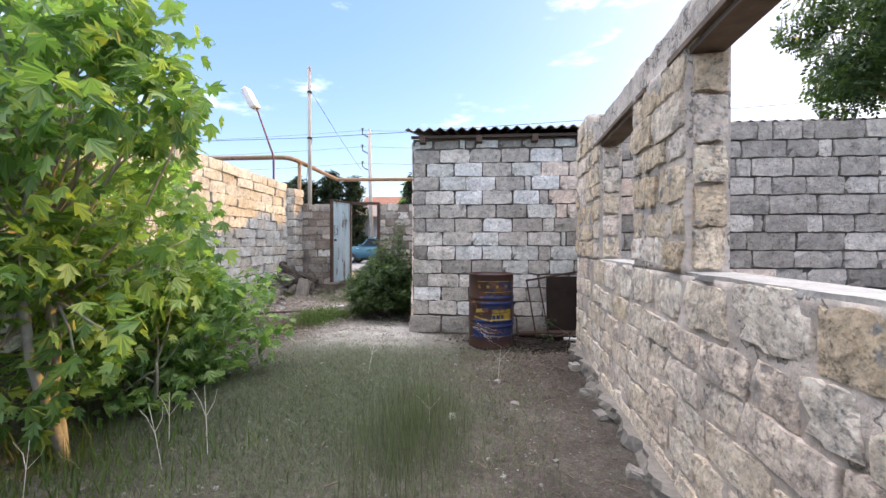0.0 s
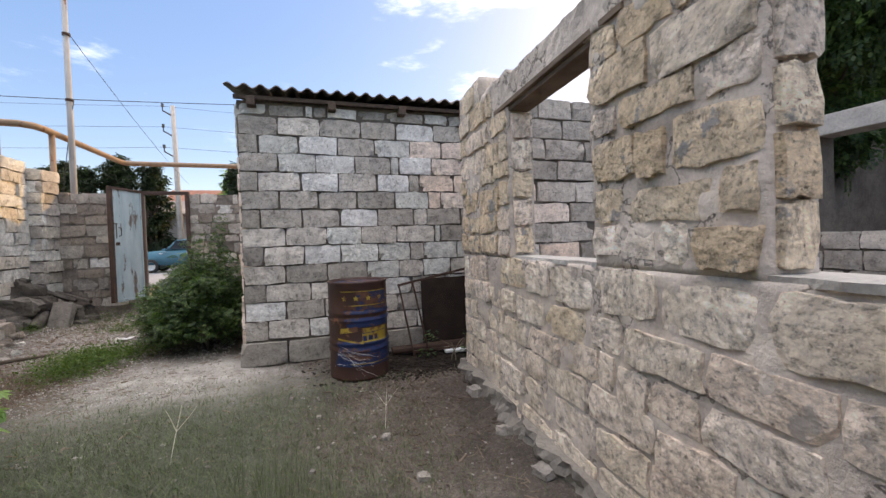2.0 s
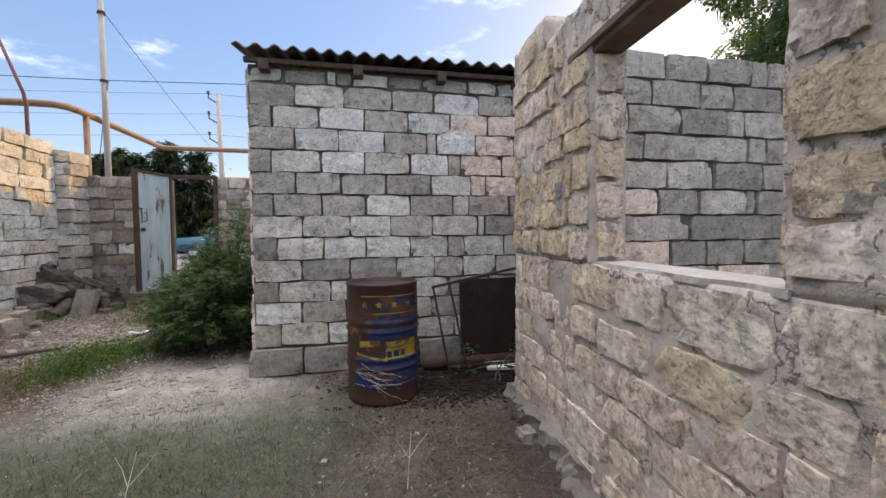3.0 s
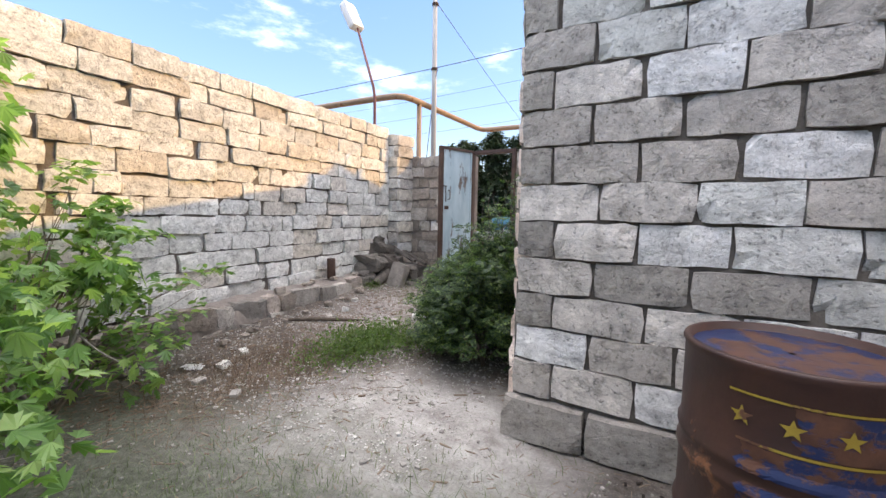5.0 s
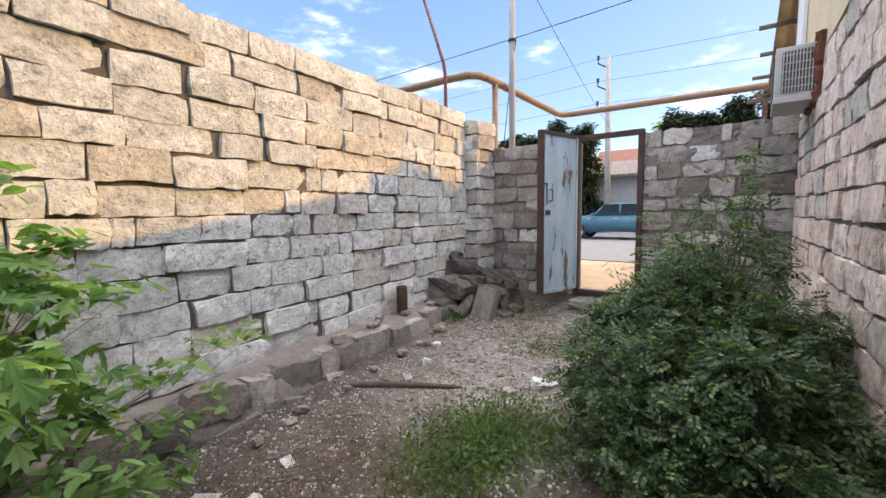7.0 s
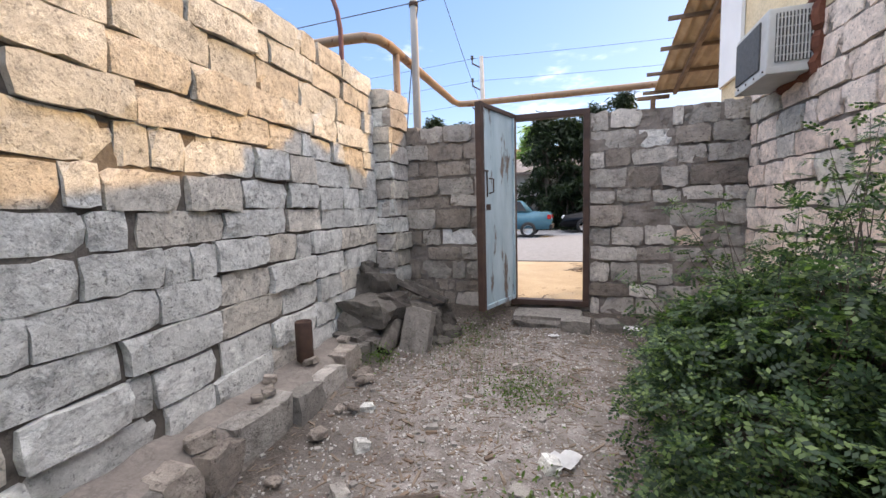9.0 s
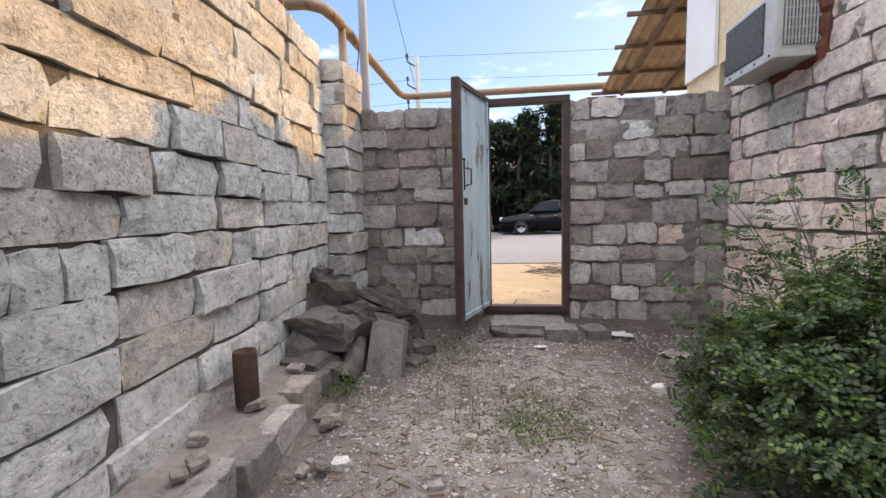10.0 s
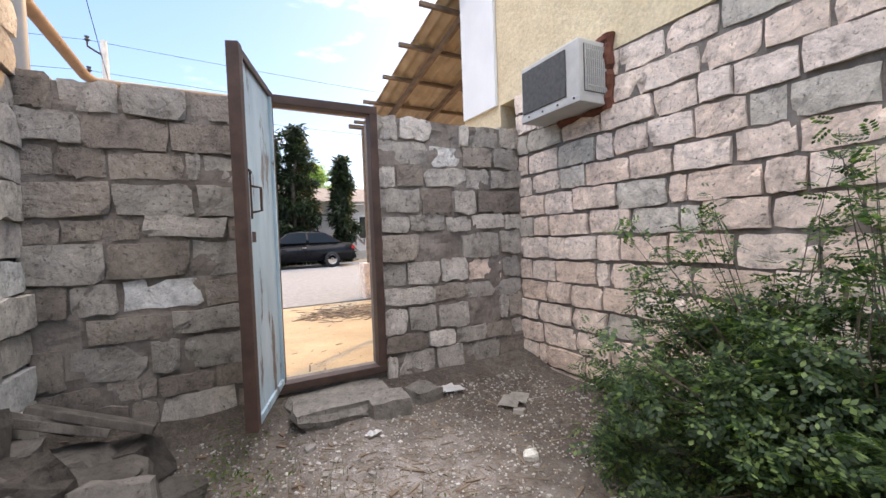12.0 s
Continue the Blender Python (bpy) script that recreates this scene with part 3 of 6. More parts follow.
# ---------------------------------------------------------------- house with shed front
SF = wall_place(-1.0, 6.33, 0)
wall_shed = solid("wall_shed_front", slab(0.0, 3.2, 0.2, 3.02, 0.25, 0.08, 0.010, SF, 5), MORTAR_DARK,
                  "shed wall of grey limestone blocks with whitewashed ones between", "wall", kind="structure")
SS = wall_place(-1.11, 10.66, -88.6)
wall_side = solid("wall_house_side", merge([slab(0.0, 4.33, -0.2, 2.80, 0.25, 0.08, 0.010, SS, 6), slab(3.46, 4.33, 2.80, 3.0, 0.25, 0.08, 0.010, SS, 6)]), MORTAR_MID,
                  "house side wall of pinkish limestone blocks with grey joints", "wall", kind="structure")


def prism(poly, axis_lo, axis_hi):
    """A wall in the y-z plane with the outline poly, thick from axis_lo to axis_hi in x."""
    bm = bmesh.new()
    a = [bm.verts.new((axis_lo, y, z)) for y, z in poly]
    b = [bm.verts.new((axis_hi, y, z)) for y, z in poly]
    bm.faces.new(a)
    bm.faces.new(b[::-1])
    for i in range(len(poly)):
        j = (i + 1) % len(poly)
        bm.faces.new((a[j], a[i], b[i], b[j]))
    bmesh.ops.recalc_face_normals(bm, faces=bm.faces)
    return bm


RIDGE_Y, RIDGE_Z, EAVE_Z = 11.6, 4.25, 3.05
solid("wall_house_gable", prism([(7.2, 2.80), (10.95, 2.80), (10.95, 0.1), (11.65, 0.1), (11.65, RIDGE_Z - 0.1), (7.2, 3.16)], -1.09, -0.85), PLASTER,
      "cream-plastered gable above the block wall", "wall", kind="structure")
solid("wall_house_front", boxed(-0.85, 7.0, 11.4, 11.65, 0.0, RIDGE_Z - 0.15), PLASTER, "cream-plastered house front under a canopy roof", "wall", kind="structure")
solid("wall_house_east", prism([(6.33, 0), (11.4, 0), (11.4, RIDGE_Z - 0.2), (6.33, 3.05)], 6.8, 7.0), PLASTER, "plain cream-plastered house end wall", "wall", kind="structure")
solid("wall_shed_back", boxed(2.2, 6.8, 6.33, 6.55, 0, 3.02), MORTAR, "plain cemented rear part of the shed wall", "wall", kind="structure")
solid("white_wall_panel", boxed(-1.13, -1.094, 10.98, 11.62, 2.80, 4.3, 0.004), WHITE_PANEL, "flat white painted board on the gable", "panel")


def corrugated(x0, x1, a, b, pitch=0.165, amp=0.024, thick=0.012, nseg=10):
    """A corrugated sheet from a to b (y, z); waves along x."""
    bm = bmesh.new()
    n = int((x1 - x0) / pitch * nseg)
    top, bot = [], []
    for (y, z) in (a, b):
        top.append([bm.verts.new((x0 + (x1 - x0) * i / n, y, z + amp * math.sin(2 * math.pi * i / nseg))) for i in range(n + 1)])
        bot.append([bm.verts.new((x0 + (x1 - x0) * i / n, y, z - thick + amp * math.sin(2 * math.pi * i / nseg))) for i in range(n + 1)])
    for i in range(n):
        bm.faces.new((top[0][i], top[0][i + 1], top[1][i + 1], top[1][i]))
        bm.faces.new((bot[0][i + 1], bot[0][i], bot[1][i], bot[1][i + 1]))
        bm.faces.new((bot[0][i], bot[0][i + 1], top[0][i + 1], top[0][i]))
        bm.faces.new((top[1][i], top[1][i + 1], bot[1][i + 1], bot[1][i]))
    bm.faces.new((top[0][0], top[1][0], bot[1][0], bot[0][0]))
    bm.faces.new((bot[0][n], bot[1][n], top[1][n], top[0][n]))
    return bm


roof = thing("roof", "weathered corrugated asbestos-cement roof on timber rafters", "roof", kind="structure")
for i in range(4):
    a, b = 6.17 + i * 1.37, 6.17 + (i + 1) * 1.37 + 0.06
    sl = (RIDGE_Z - EAVE_Z) / (RIDGE_Y - 6.17)
    part("roof_sheet", corrugated(-1.10, 7.1, (a, EAVE_Z + 0.03 + (a - 6.17) * sl + 0.014 * (4 - i)), (b, EAVE_Z + 0.03 + (b - 6.17) * sl + 0.014 * (4 - i) - 0.012)), SLATE, roof)
for i, x in enumerate((-0.84, 0.03, 0.87, 1.7)):
    part("rafter", boxed(x - 0.045, x + 0.045, 6.19, 6.60, EAVE_Z - 0.115, EAVE_Z - 0.015, 0.008), WOOD_DARK, roof)
part("eave_batten", boxed(-1.02, 2.2, 6.24, 6.29, EAVE_Z - 0.035, EAVE_Z + 0.005), WOOD_DARK, roof)

canopy = thing("canopy_roof", "sloping ochre corrugated canopy on timber purlins", "canopy", kind="structure")
CY0, CY1, CZ0, CZ1 = 11.45, 14.9, 4.40, 3.66
csl = (CZ1 - CZ0) / (CY1 - CY0)
for i in range(3):
    a, b = CY0 + i * 1.13, CY0 + (i + 1) * 1.13 + 0.12
    part("roof_sheet", corrugated(-1.28, 4.5, (a, CZ0 + (a - CY0) * csl + 0.03 - 0.014 * i), (b, CZ0 + (b - CY0) * csl + 0.02 - 0.014 * i), 0.17, 0.026), SLATE_TAN, canopy)
for i, y in enumerate((11.9, 12.65, 13.4, 14.15, 14.85)):
    z = CZ0 + (y - CY0) * csl
    part("purlin", boxed(-1.52 + 0.04 * (i % 3), 4.4, y - 0.025, y + 0.025, z - 0.09, z - 0.035, 0.005), WOOD, canopy)
for x in (-0.95, -0.2, 0.9, 2.0, 3.2):
    bm = boxed(-0.03, 0.03, 0, (CY1 - CY0) - 0.05, -0.14, -0.05, 0.005)
    o = part("rafter", bm, WOOD, canopy)
    o.matrix_basis = Matrix.Translation((x, CY0, CZ0 - 0.04)) @ Matrix.Rotation(math.atan(csl), 4, "X")
for x in (-1.3, 1.6, 4.2):
    p = thing("canopy_post", "slim weathered timber post carrying the canopy", "post", (x, 14.85, ROAD_Z - 0.1), group="canopy posts")
    part("shaft", boxed(-0.04, 0.04, -0.04, 0.04, 0, 3.24, 0.006), WOOD, p)
    part("bracket", boxed(-0.28, 0.28, -0.035, 0.035, 3.23, 3.30, 0.006), WOOD, p)
    part("footing", boxed(-0.16, 0.16, -0.16, 0.16, 0, 0.75, 0.02), STONE_PINK, p, "limestone block footing")

# ---------------------------------------------------------------- roofless ruin
RW = wall_place(1.25, 5.20, -94.05)
T = 0.20
ruin_bits = [slab(0, 7.2, -0.2, 1.22, T, 0.03, 0.024, RW, 7), slab(0, 1.21, 1.22, 2.62, T, 0.03, 0.024, RW, 7), slab(2.25, 3.10, 1.22, 2.36, T, 0.03, 0.024, RW, 7),
             slab(4.75, 7.2, 1.22, 2.36, T, 0.05, 0.022, RW, 7), slab(0, 0.62, 2.60, 2.80, T, 0.045, 0.02, RW, 8), slab(2.2, 3.2, 2.34, 2.56, T, 0.03, 0.024, RW, 9)]
wall_ruin = solid("wall_ruin_west", merge(ruin_bits), MORTAR_RUIN, "roofless ruin wall of yellowish rubble stone with smeared cement", "wall", kind="structure", smooth=True)
footing = slab(-0.05, 7.2, -0.2, 0.13, 0.2, 0.045, 0.09, RW @ Matrix.Translation((0, -0.07, 0)), 17)
solid("wall_footing", footing, MORTAR, "rough cement footing along the ruin wall", "footing", kind="structure")
lintel = thing("window_lintel", "concrete lintel over an empty window opening", "lintel", kind="structure")
for a, b in ((0.95, 2.52), (2.86, 5.1)):
    bm = slab(a, b, 2.38, 2.56, T - 0.02, 0.05, 0.022, RW, 11)
    part("beam", bm, MORTAR_RUIN, lintel)
    for k, (w0, w1, d0) in enumerate(((2.345, 2.378, -0.015), (2.312, 2.344, 0.012))):
        bm = box(bmesh.new(), a + 0.02, b - 0.02, d0, T - 0.03, w0, w1, 0.004)
        bmesh.ops.transform(bm, matrix=RW, verts=bm.verts)
        part("board", bm, WOOD, lintel)
for i, (a, b) in enumerate(((1.19, 2.27), (3.08, 4.78))):
    bm = slab(a, b, 1.212, 1.238, T + 0.02, 0.035, 0.03, RW @ Matrix.Translation((0, 0.006, 0)), 12)
    solid("window_sill", bm, CONCRETE, "chipped pale cement sill on the ruin wall", "sill", kind="structure")

RN = wall_place(1.40, 4.80, 0)
wall_rn = solid("wall_ruin_north", slab(0, 7.35, -0.1, 2.72, 0.3, 0.09, 0.012, RN, 13), MORTAR_DARK, "inner ruin wall of grey limestone blocks", "wall", kind="structure")
RE = wall_place(5.2, 4.80, -90)
wall_re = solid("wall_ruin_inner", merge([slab(0, 6.5, -0.1, 1.3, 0.3, 0.09, 0.012, RE, 14), slab(0, 0.45, 1.3, 2.4, 0.3, 0.09, 0.012, RE, 14),
                                          slab(2.2, 6.5, 1.3, 2.4, 0.3, 0.09, 0.012, RE, 14)]), MORTAR_DARK,
                "inner partition of grey blocks with an empty window opening", "wall", kind="structure")
bm = boxed(0.2, 2.5, -0.02, 0.3, 2.40, 2.62, 0.01)
bmesh.ops.transform(bm, matrix=RE, verts=bm.verts)
solid("partition_lintel", bm, CONCRETE, "concrete lintel over the partition opening", "lintel", kind="structure")
REE = wall_place(8.6, 4.80, -90)
wall_ree = solid("wall_ruin_east", slab(0, 7, -0.1, 2.72, 0.3, 0.12, 0.012, REE, 15), MORTAR_DARK, "far ruin wall of grey limestone blocks", "wall", kind="structure")
solid("wall_yard_south", boxed(-14, 12, -16.3, -16.0, -0.2, 2.0), MORTAR, "plain cemented yard wall", "wall", kind="structure")
solid("wall_ruin_south", boxed(0.8, 9, -2.1, -1.8, -0.2, 1.2), MORTAR, "plain cemented ruin wall", "wall", kind="structure")

# ---------------------------------------------------------------- gate
gate = thing("door_1", "open pale blue peeling steel gate leaf in a brown frame", "door", kind="structure")
GX0, GX1, GZ0, GZ1 = -3.44, -2.585, 0.365, 2.505
part("frame_post", boxed(GX0, GX0 + 0.065, 10.60, 10.70, GZ0, GZ1, 0.006), FRAME_BROWN, gate)
part("frame_post", boxed(GX1 - 0.065, GX1, 10.60, 10.70, GZ0, GZ1, 0.006), FRAME_BROWN, gate)
part("frame_head", boxed(GX0, GX1, 10.597, 10.697, GZ1 - 0.06, GZ1 + 0.004, 0.006), FRAME_BROWN, gate)
part("frame_threshold", boxed(GX0, GX1, 10.597, 10.697, GZ0 - 0.004, GZ0 + 0.055, 0.006), FRAME_BROWN, gate)
leaf = part("leaf", boxed(0.0, 0.75, -0.006, 0.006, 0.03, 2.04, 0.002), GATE_BLUE, gate, "peeling pale blue sheet steel")
leaf.matrix_basis = pose(-3.385, 10.60, 0.44, 0, 0, -90 - 18.3)
for nm, b, mt in (("edge_rail", (0.72, 0.785, -0.035, 0.03, 0.0, 2.07), FRAME_BROWN), ("edge_rail", (0.0, 0.045, -0.026, 0.024, 0.0, 2.07), FRAME_BROWN),
                  ("top_rail", (0.045, 0.72, -0.027, 0.022, 2.025, 2.07), FRAME_BROWN), ("bottom_rail", (0.045, 0.72, -0.027, 0.022, 0.0, 0.045), GATE_BLUE),
                  ("inner_stile", (0.045, 0.07, 0.006, 0.026, 0.045, 2.025), GATE_BLUE), ("inner_stile", (0.695, 0.72, 0.006, 0.026, 0.045, 2.025), GATE_BLUE),
                  ("lock_plate", (0.59, 0.69, 0.006, 0.02, 1.02, 1.08), RUST)):
    part(nm, boxed(*b, 0.004), mt, leaf)
bm = bmesh.new()
tube(bm, [(0.60, 0.01, 1.19), (0.60, 0.06, 1.20), (0.60, 0.06, 1.33), (0.60, 0.01, 1.34)], 0.008, 6)
tube(bm, [(0.66, 0.02, 1.15), (0.66, 0.02, 1.42)], 0.007, 6)
part("handle", bm, RUST, leaf, "rusty bar handle")
bm = bmesh.new()
tube(bm, [(0.64, 0.02, 1.41), (0.73, 0.03, 1.41)], 0.009, 6)
part("bolt", bm, RUST, leaf)
step = thing("gate_step", "broken concrete slab and blocks as a gate step", "step", kind="structure")
rs = random.Random(4)


def rock_mesh(seed, sx, sy, sz, mat, rough=0.18, name="rock"):
    rnd = random.Random(seed)
    bm = bmesh.new()
    bmesh.ops.create_cube(bm, size=1.0)
    bmesh.ops.subdivide_edges(bm, edges=bm.edges, cuts=3, use_grid_fill=True)
    off = Vector((seed * 1.37, seed * 0.71, seed * 0.39))
    for v in bm.verts:
        p = v.co.copy()
        q = p.lerp(p.normalized() * 0.58, 0.30)
        q += p.normalized() * rough * (0.9 * noise.noise(p * 1.6 + off) + 0.5 * noise.noise(p * 4.5 + off))
        q += Vector((rnd.uniform(-1, 1), rnd.uniform(-1, 1), rnd.uniform(-1, 1))) * 0.02
        v.co = Vector((q.x * sx, q.y * sy, q.z * sz))
    return mesh_of(bm, name, mat)


for nm, x, y, z, sx, sy, sz, rz in (("slab", -3.0, 10.42, 0.25, 0.75, 0.42, 0.16, 3), ("block", -2.72, 10.25, 0.20, 0.30, 0.26, 0.24, -6), ("block", -2.40, 10.32, 0.19, 0.24, 0.22, 0.20, 12)):
    o = new(nm, rock_mesh(int(x * 100) % 50, sx, sy, sz, ROCK_GREY, 0.14, nm))
    o.parent = step
    o.matrix_basis = pose(x, y, z, 0, 0, rz)


# ---------------------------------------------------------------- foliage
def leaf_cloud(name, parent, mat, spots, size, template, seed, droop=0.0, flat=0.5, label="", shape=None):
    """One mesh of many single leaves at the given spots; template: outline points (x along the leaf, y across, z), fanned from the first."""
    rng = np.random.default_rng(seed)
    t = np.array(template, float)
    k, n = len(t), len(spots)
    s = size[0] + (size[1] - size[0]) * rng.random(n)
    head = rng.random(n) * 2 * np.pi
    pitch = -droop + (rng.random(n) - 0.5) * 2.2 * (1 - flat)
    roll = (rng.random(n) - 0.5) * 2.4 * (1 - flat)
    ch, sh, cp, sp, cr, sr = np.cos(head), np.sin(head), np.cos(pitch), np.sin(pitch), np.cos(roll), np.sin(roll)
    fwd = np.stack([ch * cp, sh * cp, sp], 1)
    side0 = np.stack([-sh, ch, np.zeros(n)], 1)
    up0 = np.cross(fwd, side0)
    side = side0 * cr[:, None] + up0 * sr[:, None]
    up = np.cross(fwd, side)
    pts = np.asarray(spots)[:, None, :] + s[:, None, None] * (t[None, :, 0:1] * fwd[:, None, :] + t[None, :, 1:2] * side[:, None, :] + t[None, :, 2:3] * up[:, None, :])
    fan = shape or [(0, j, j + 1) for j in range(1, k - 1)]
    faces = [tuple(i * k + q for q in f) for i in range(n) for f in fan]
    me = bpy.data.meshes.new(name)
    me.from_pydata(pts.reshape(-1, 3).tolist(), [], faces)
    me.materials.append(mat)
    ob = new(name, me)
    ob.parent = parent
    if label:
        ob["label"] = label
    return ob


FIG_LEAF = [(0, 0, 0), (0.18, -0.30, 0.04), (0.45, -0.52, 0.0), (0.44, -0.24, 0.03), (0.80, -0.36, -0.06), (0.70, -0.13, 0.0), (1.08, 0, -0.10),
            (0.70, 0.13, 0.0), (0.80, 0.36, -0.06), (0.44, 0.24, 0.03), (0.45, 0.52, 0.0), (0.18, 0.30, 0.04)]
OVAL_LEAF = [(0, 0, 0), (0.30, -0.24, 0.05), (0.70, -0.20, 0.03), (1.0, 0, -0.05), (0.70, 0.20, 0.03), (0.30, 0.24, 0.05)]
NEEDLE = [(0, 0, 0), (0.35, -0.13, 0.0), (1.0, 0, -0.04), (0.35, 0.13, 0.0)]


PINNATE, PINNATE_FACES = [], []
for i in range(9):
    f_, sd = (0.22 + 0.2 * (i // 2), (-1, 1)[i % 2]) if i < 8 else (0.98, 0)
    d_ = Vector((0.55, 0.85 * sd, -0.12)).normalized() if sd else Vector((1, 0, -0.1))
    n_ = Vector((-d_.y, d_.x, 0.1))
    o_, l_ = Vector((f_, 0.03 * sd, -0.05 * f_ * f_)), 0.36 - 0.10 * abs(f_ - 0.5)
    PINNATE += [tuple(o_), tuple(o_ + d_ * l_ * 0.5 - n_ * 0.10), tuple(o_ + d_ * l_), tuple(o_ + d_ * l_ * 0.5 + n_ * 0.10)]
    PINNATE_FACES.append((4 * i, 4 * i + 1, 4 * i + 2, 4 * i + 3))


def clumps(rng, centres, radii, counts):
    out = []
    for c, r, n in zip(centres, radii, counts):
        d = rng.normal(size=(n, 3))
        d /= np.linalg.norm(d, axis=1)[:, None]
        out.append(np.asarray(c) + d * (np.asarray(r) * (rng.random(n) ** 0.45)[:, None]))
    return np.concatenate(out)


def limb(bm, a, b, r0, r1, rnd, bend=0.12, n=6, seg=7):
    a, b = Vector(a), Vector(b)
    ln = (b - a).length
    off = Vector((rnd.uniform(-1, 1), rnd.uniform(-1, 1), rnd.uniform(-0.5, 0.5))) * bend * ln
    pts = [a.lerp(b, i / n) + off * math.sin(math.pi * i / n) + Vector((rnd.uniform(-1, 1), rnd.uniform(-1, 1), 0)) * 0.012 * ln for i in range(n + 1)]
    tube(bm, pts, [r0 + (r1 - r0) * i / n for i in range(n + 1)], seg)


def woody(name, label, category, base, stems, crown_centres, crown_radii, counts, leaf, leaf_size, template, bark, seed, droop=0.2, flat=0.4, r0=0.05, group="", shape=None):
    """A tree or bush: stems (end points, from the base), limbs to each clump of the crown, and the leaves."""
    rnd, rng = random.Random(seed), np.random.default_rng(seed)
    t = thing(name, label, category, base, group=group)
    bm = bmesh.new()
    for s in stems:
        limb(bm, (rnd.uniform(-0.04, 0.04), rnd.uniform(-0.04, 0.04), -0.06), s, r0, r0 * 0.55, rnd)
    for c in crown_centres:
        s = min(stems, key=lambda q: (Vector(q) - Vector(c)).length)
        limb(bm, Vector(s) * rnd.uniform(0.55, 1.0), c, r0 * 0.45, r0 * 0.10, rnd, 0.10, 5, 5)
    part("trunk", bm, bark, t, smooth=True)
    spots = clumps(rng, crown_centres, crown_radii, counts)
    spots = spots[spots[:, 2] > 0.03 - 0.0]
    leaf_cloud("crown", t, leaf, spots, leaf_size, template, seed + 1, droop, flat, "", shape)
    return t


# fig tree beside the path
rf = random.Random(8)
fig_c, fig_r, fig_n = [], [], []
for i in range(84):
    a, h = rf.uniform(0, 2 * math.pi), rf.uniform(0.85, 3.05)
    spread = 1.05 * math.sin(min(1.0, (h + 0.5) / 2.2) * math.pi * 0.62) * rf.uniform(0.25, 1.0)
    fig_c.append((math.cos(a) * spread * 0.95 - 0.32, math.sin(a) * spread * 0.9, h))
    fig_r.append((0.30, 0.30, 0.26))
    fig_n.append(rf.randint(28, 42))
for c_ in ((0.84, 0.0, 2.20), (0.66, 0.05, 2.36), (0.48, 0.0, 2.5), (0.36, 0.1, 2.72), (0.50, 0.2, 2.05), (0.25, 0.0, 2.9), (-0.35, -0.25, 0.45), (0.05, -0.2, 0.40), (0.22, -0.1, 0.62), (-0.55, -0.4, 0.75),
           (-0.5, -0.35, 0.35), (-0.2, -0.4, 0.95), (0.15, -0.3, 1.2), (-0.6, -0.5, 1.3), (-0.3, -0.5, 1.6)):
    fig_c.append(c_)
    fig_r.append((0.24, 0.24, 0.18))
    fig_n.append(34)
woody("fig_tree", "leafy fig tree with pale crooked trunk in the yard", "tree", (-2.62, 2.35, ground_z(-2.62, 2.35)), [(-0.26, 0.10, 1.6), (-0.42, 0.25, 2.1)],
      fig_c, fig_r, fig_n, LEAF_FIG, (0.075, 0.16), FIG_LEAF, BARK, 21, 0.6, 0.2, 0.034)
# thicket against the boundary wall
for k, (bx, by, hh, ww, cnt) in enumerate(((-3.45, 3.0, 2.2, 0.8, 46), (-3.7, 4.1, 2.35, 0.66, 46), (-3.95, 4.95, 1.15, 0.55, 10), (-3.65, 1.6, 2.6, 0.8, 36), (-3.05, 3.5, 1.1, 0.55, 22), (-2.75, 3.2, 0.85, 0.4, 12), (-2.75, 4.0, 0.95, 0.5, 20))):
    rb = random.Random(90 + k)
    cc = [(rb.uniform(-1, 1) * ww, rb.uniform(-1, 1) * ww, 0.15 + hh * rb.random() ** 0.8) for _ in range(cnt)]
    woody("bush", "dense fig-leaved bush against the stone wall", "bush", (bx, by, ground_z(bx, by)), [(rb.uniform(-.3, .3), rb.uniform(-.3, .3), hh * 0.5) for _ in range(3)],
          cc, [(0.26, 0.26, 0.22)] * cnt, [34] * cnt, LEAF_FIG, (0.07, 0.14), FIG_LEAF, BARK, 40 + k, 0.5, 0.25, 0.018, "thicket by the wall")
# shrub by the house wall: a mound of fine compound leaves with upright shoots
def shrub(label, base, rx, ry, top, n, per, shoots, seed):
    rb_ = random.Random(seed)
    cc_, rr_, nn_ = [], [], []
    for _ in range(n):
        a_, q_ = rb_.uniform(0, 2 * math.pi), rb_.random() ** 0.5
        h_ = top * math.sqrt(1 - 0.82 * q_ * q_) * (rb_.random() ** 0.5)
        cc_.append((math.cos(a_) * q_ * rx, math.sin(a_) * q_ * ry, 0.06 + h_))
        s_ = rb_.uniform(0.10, 0.20)
        rr_.append((s_, s_, s_ * 0.9))
        nn_.append(int(per * rb_.uniform(0.5, 1.4)))
    for (dx_, dy_, z0_, z1_) in shoots:
        lx, ly = rb_.uniform(-0.12, 0.12), rb_.uniform(-0.12, 0.12)
        for f_ in (0.15, 0.5, 0.82, 1.0):
            cc_.append((dx_ + lx * f_, dy_ + ly * f_, z0_ + (z1_ - z0_) * f_))
            rr_.append((0.13 * (1.15 - 0.8 * f_), 0.13 * (1.15 - 0.8 * f_), 0.09))
            nn_.append(int(24 * (1.2 - f_)))
    return woody("bush", label, "bush", base, [(rb_.uniform(-.4, .4) * rx, rb_.uniform(-.4, .4) * ry, top * 0.6) for _ in range(6)],
                 cc_, rr_, nn_, LEAF_BUSH, (0.045, 0.095), PINNATE, BARK_DARK, seed, 0.1, 0.35, 0.011, "", PINNATE_FACES)


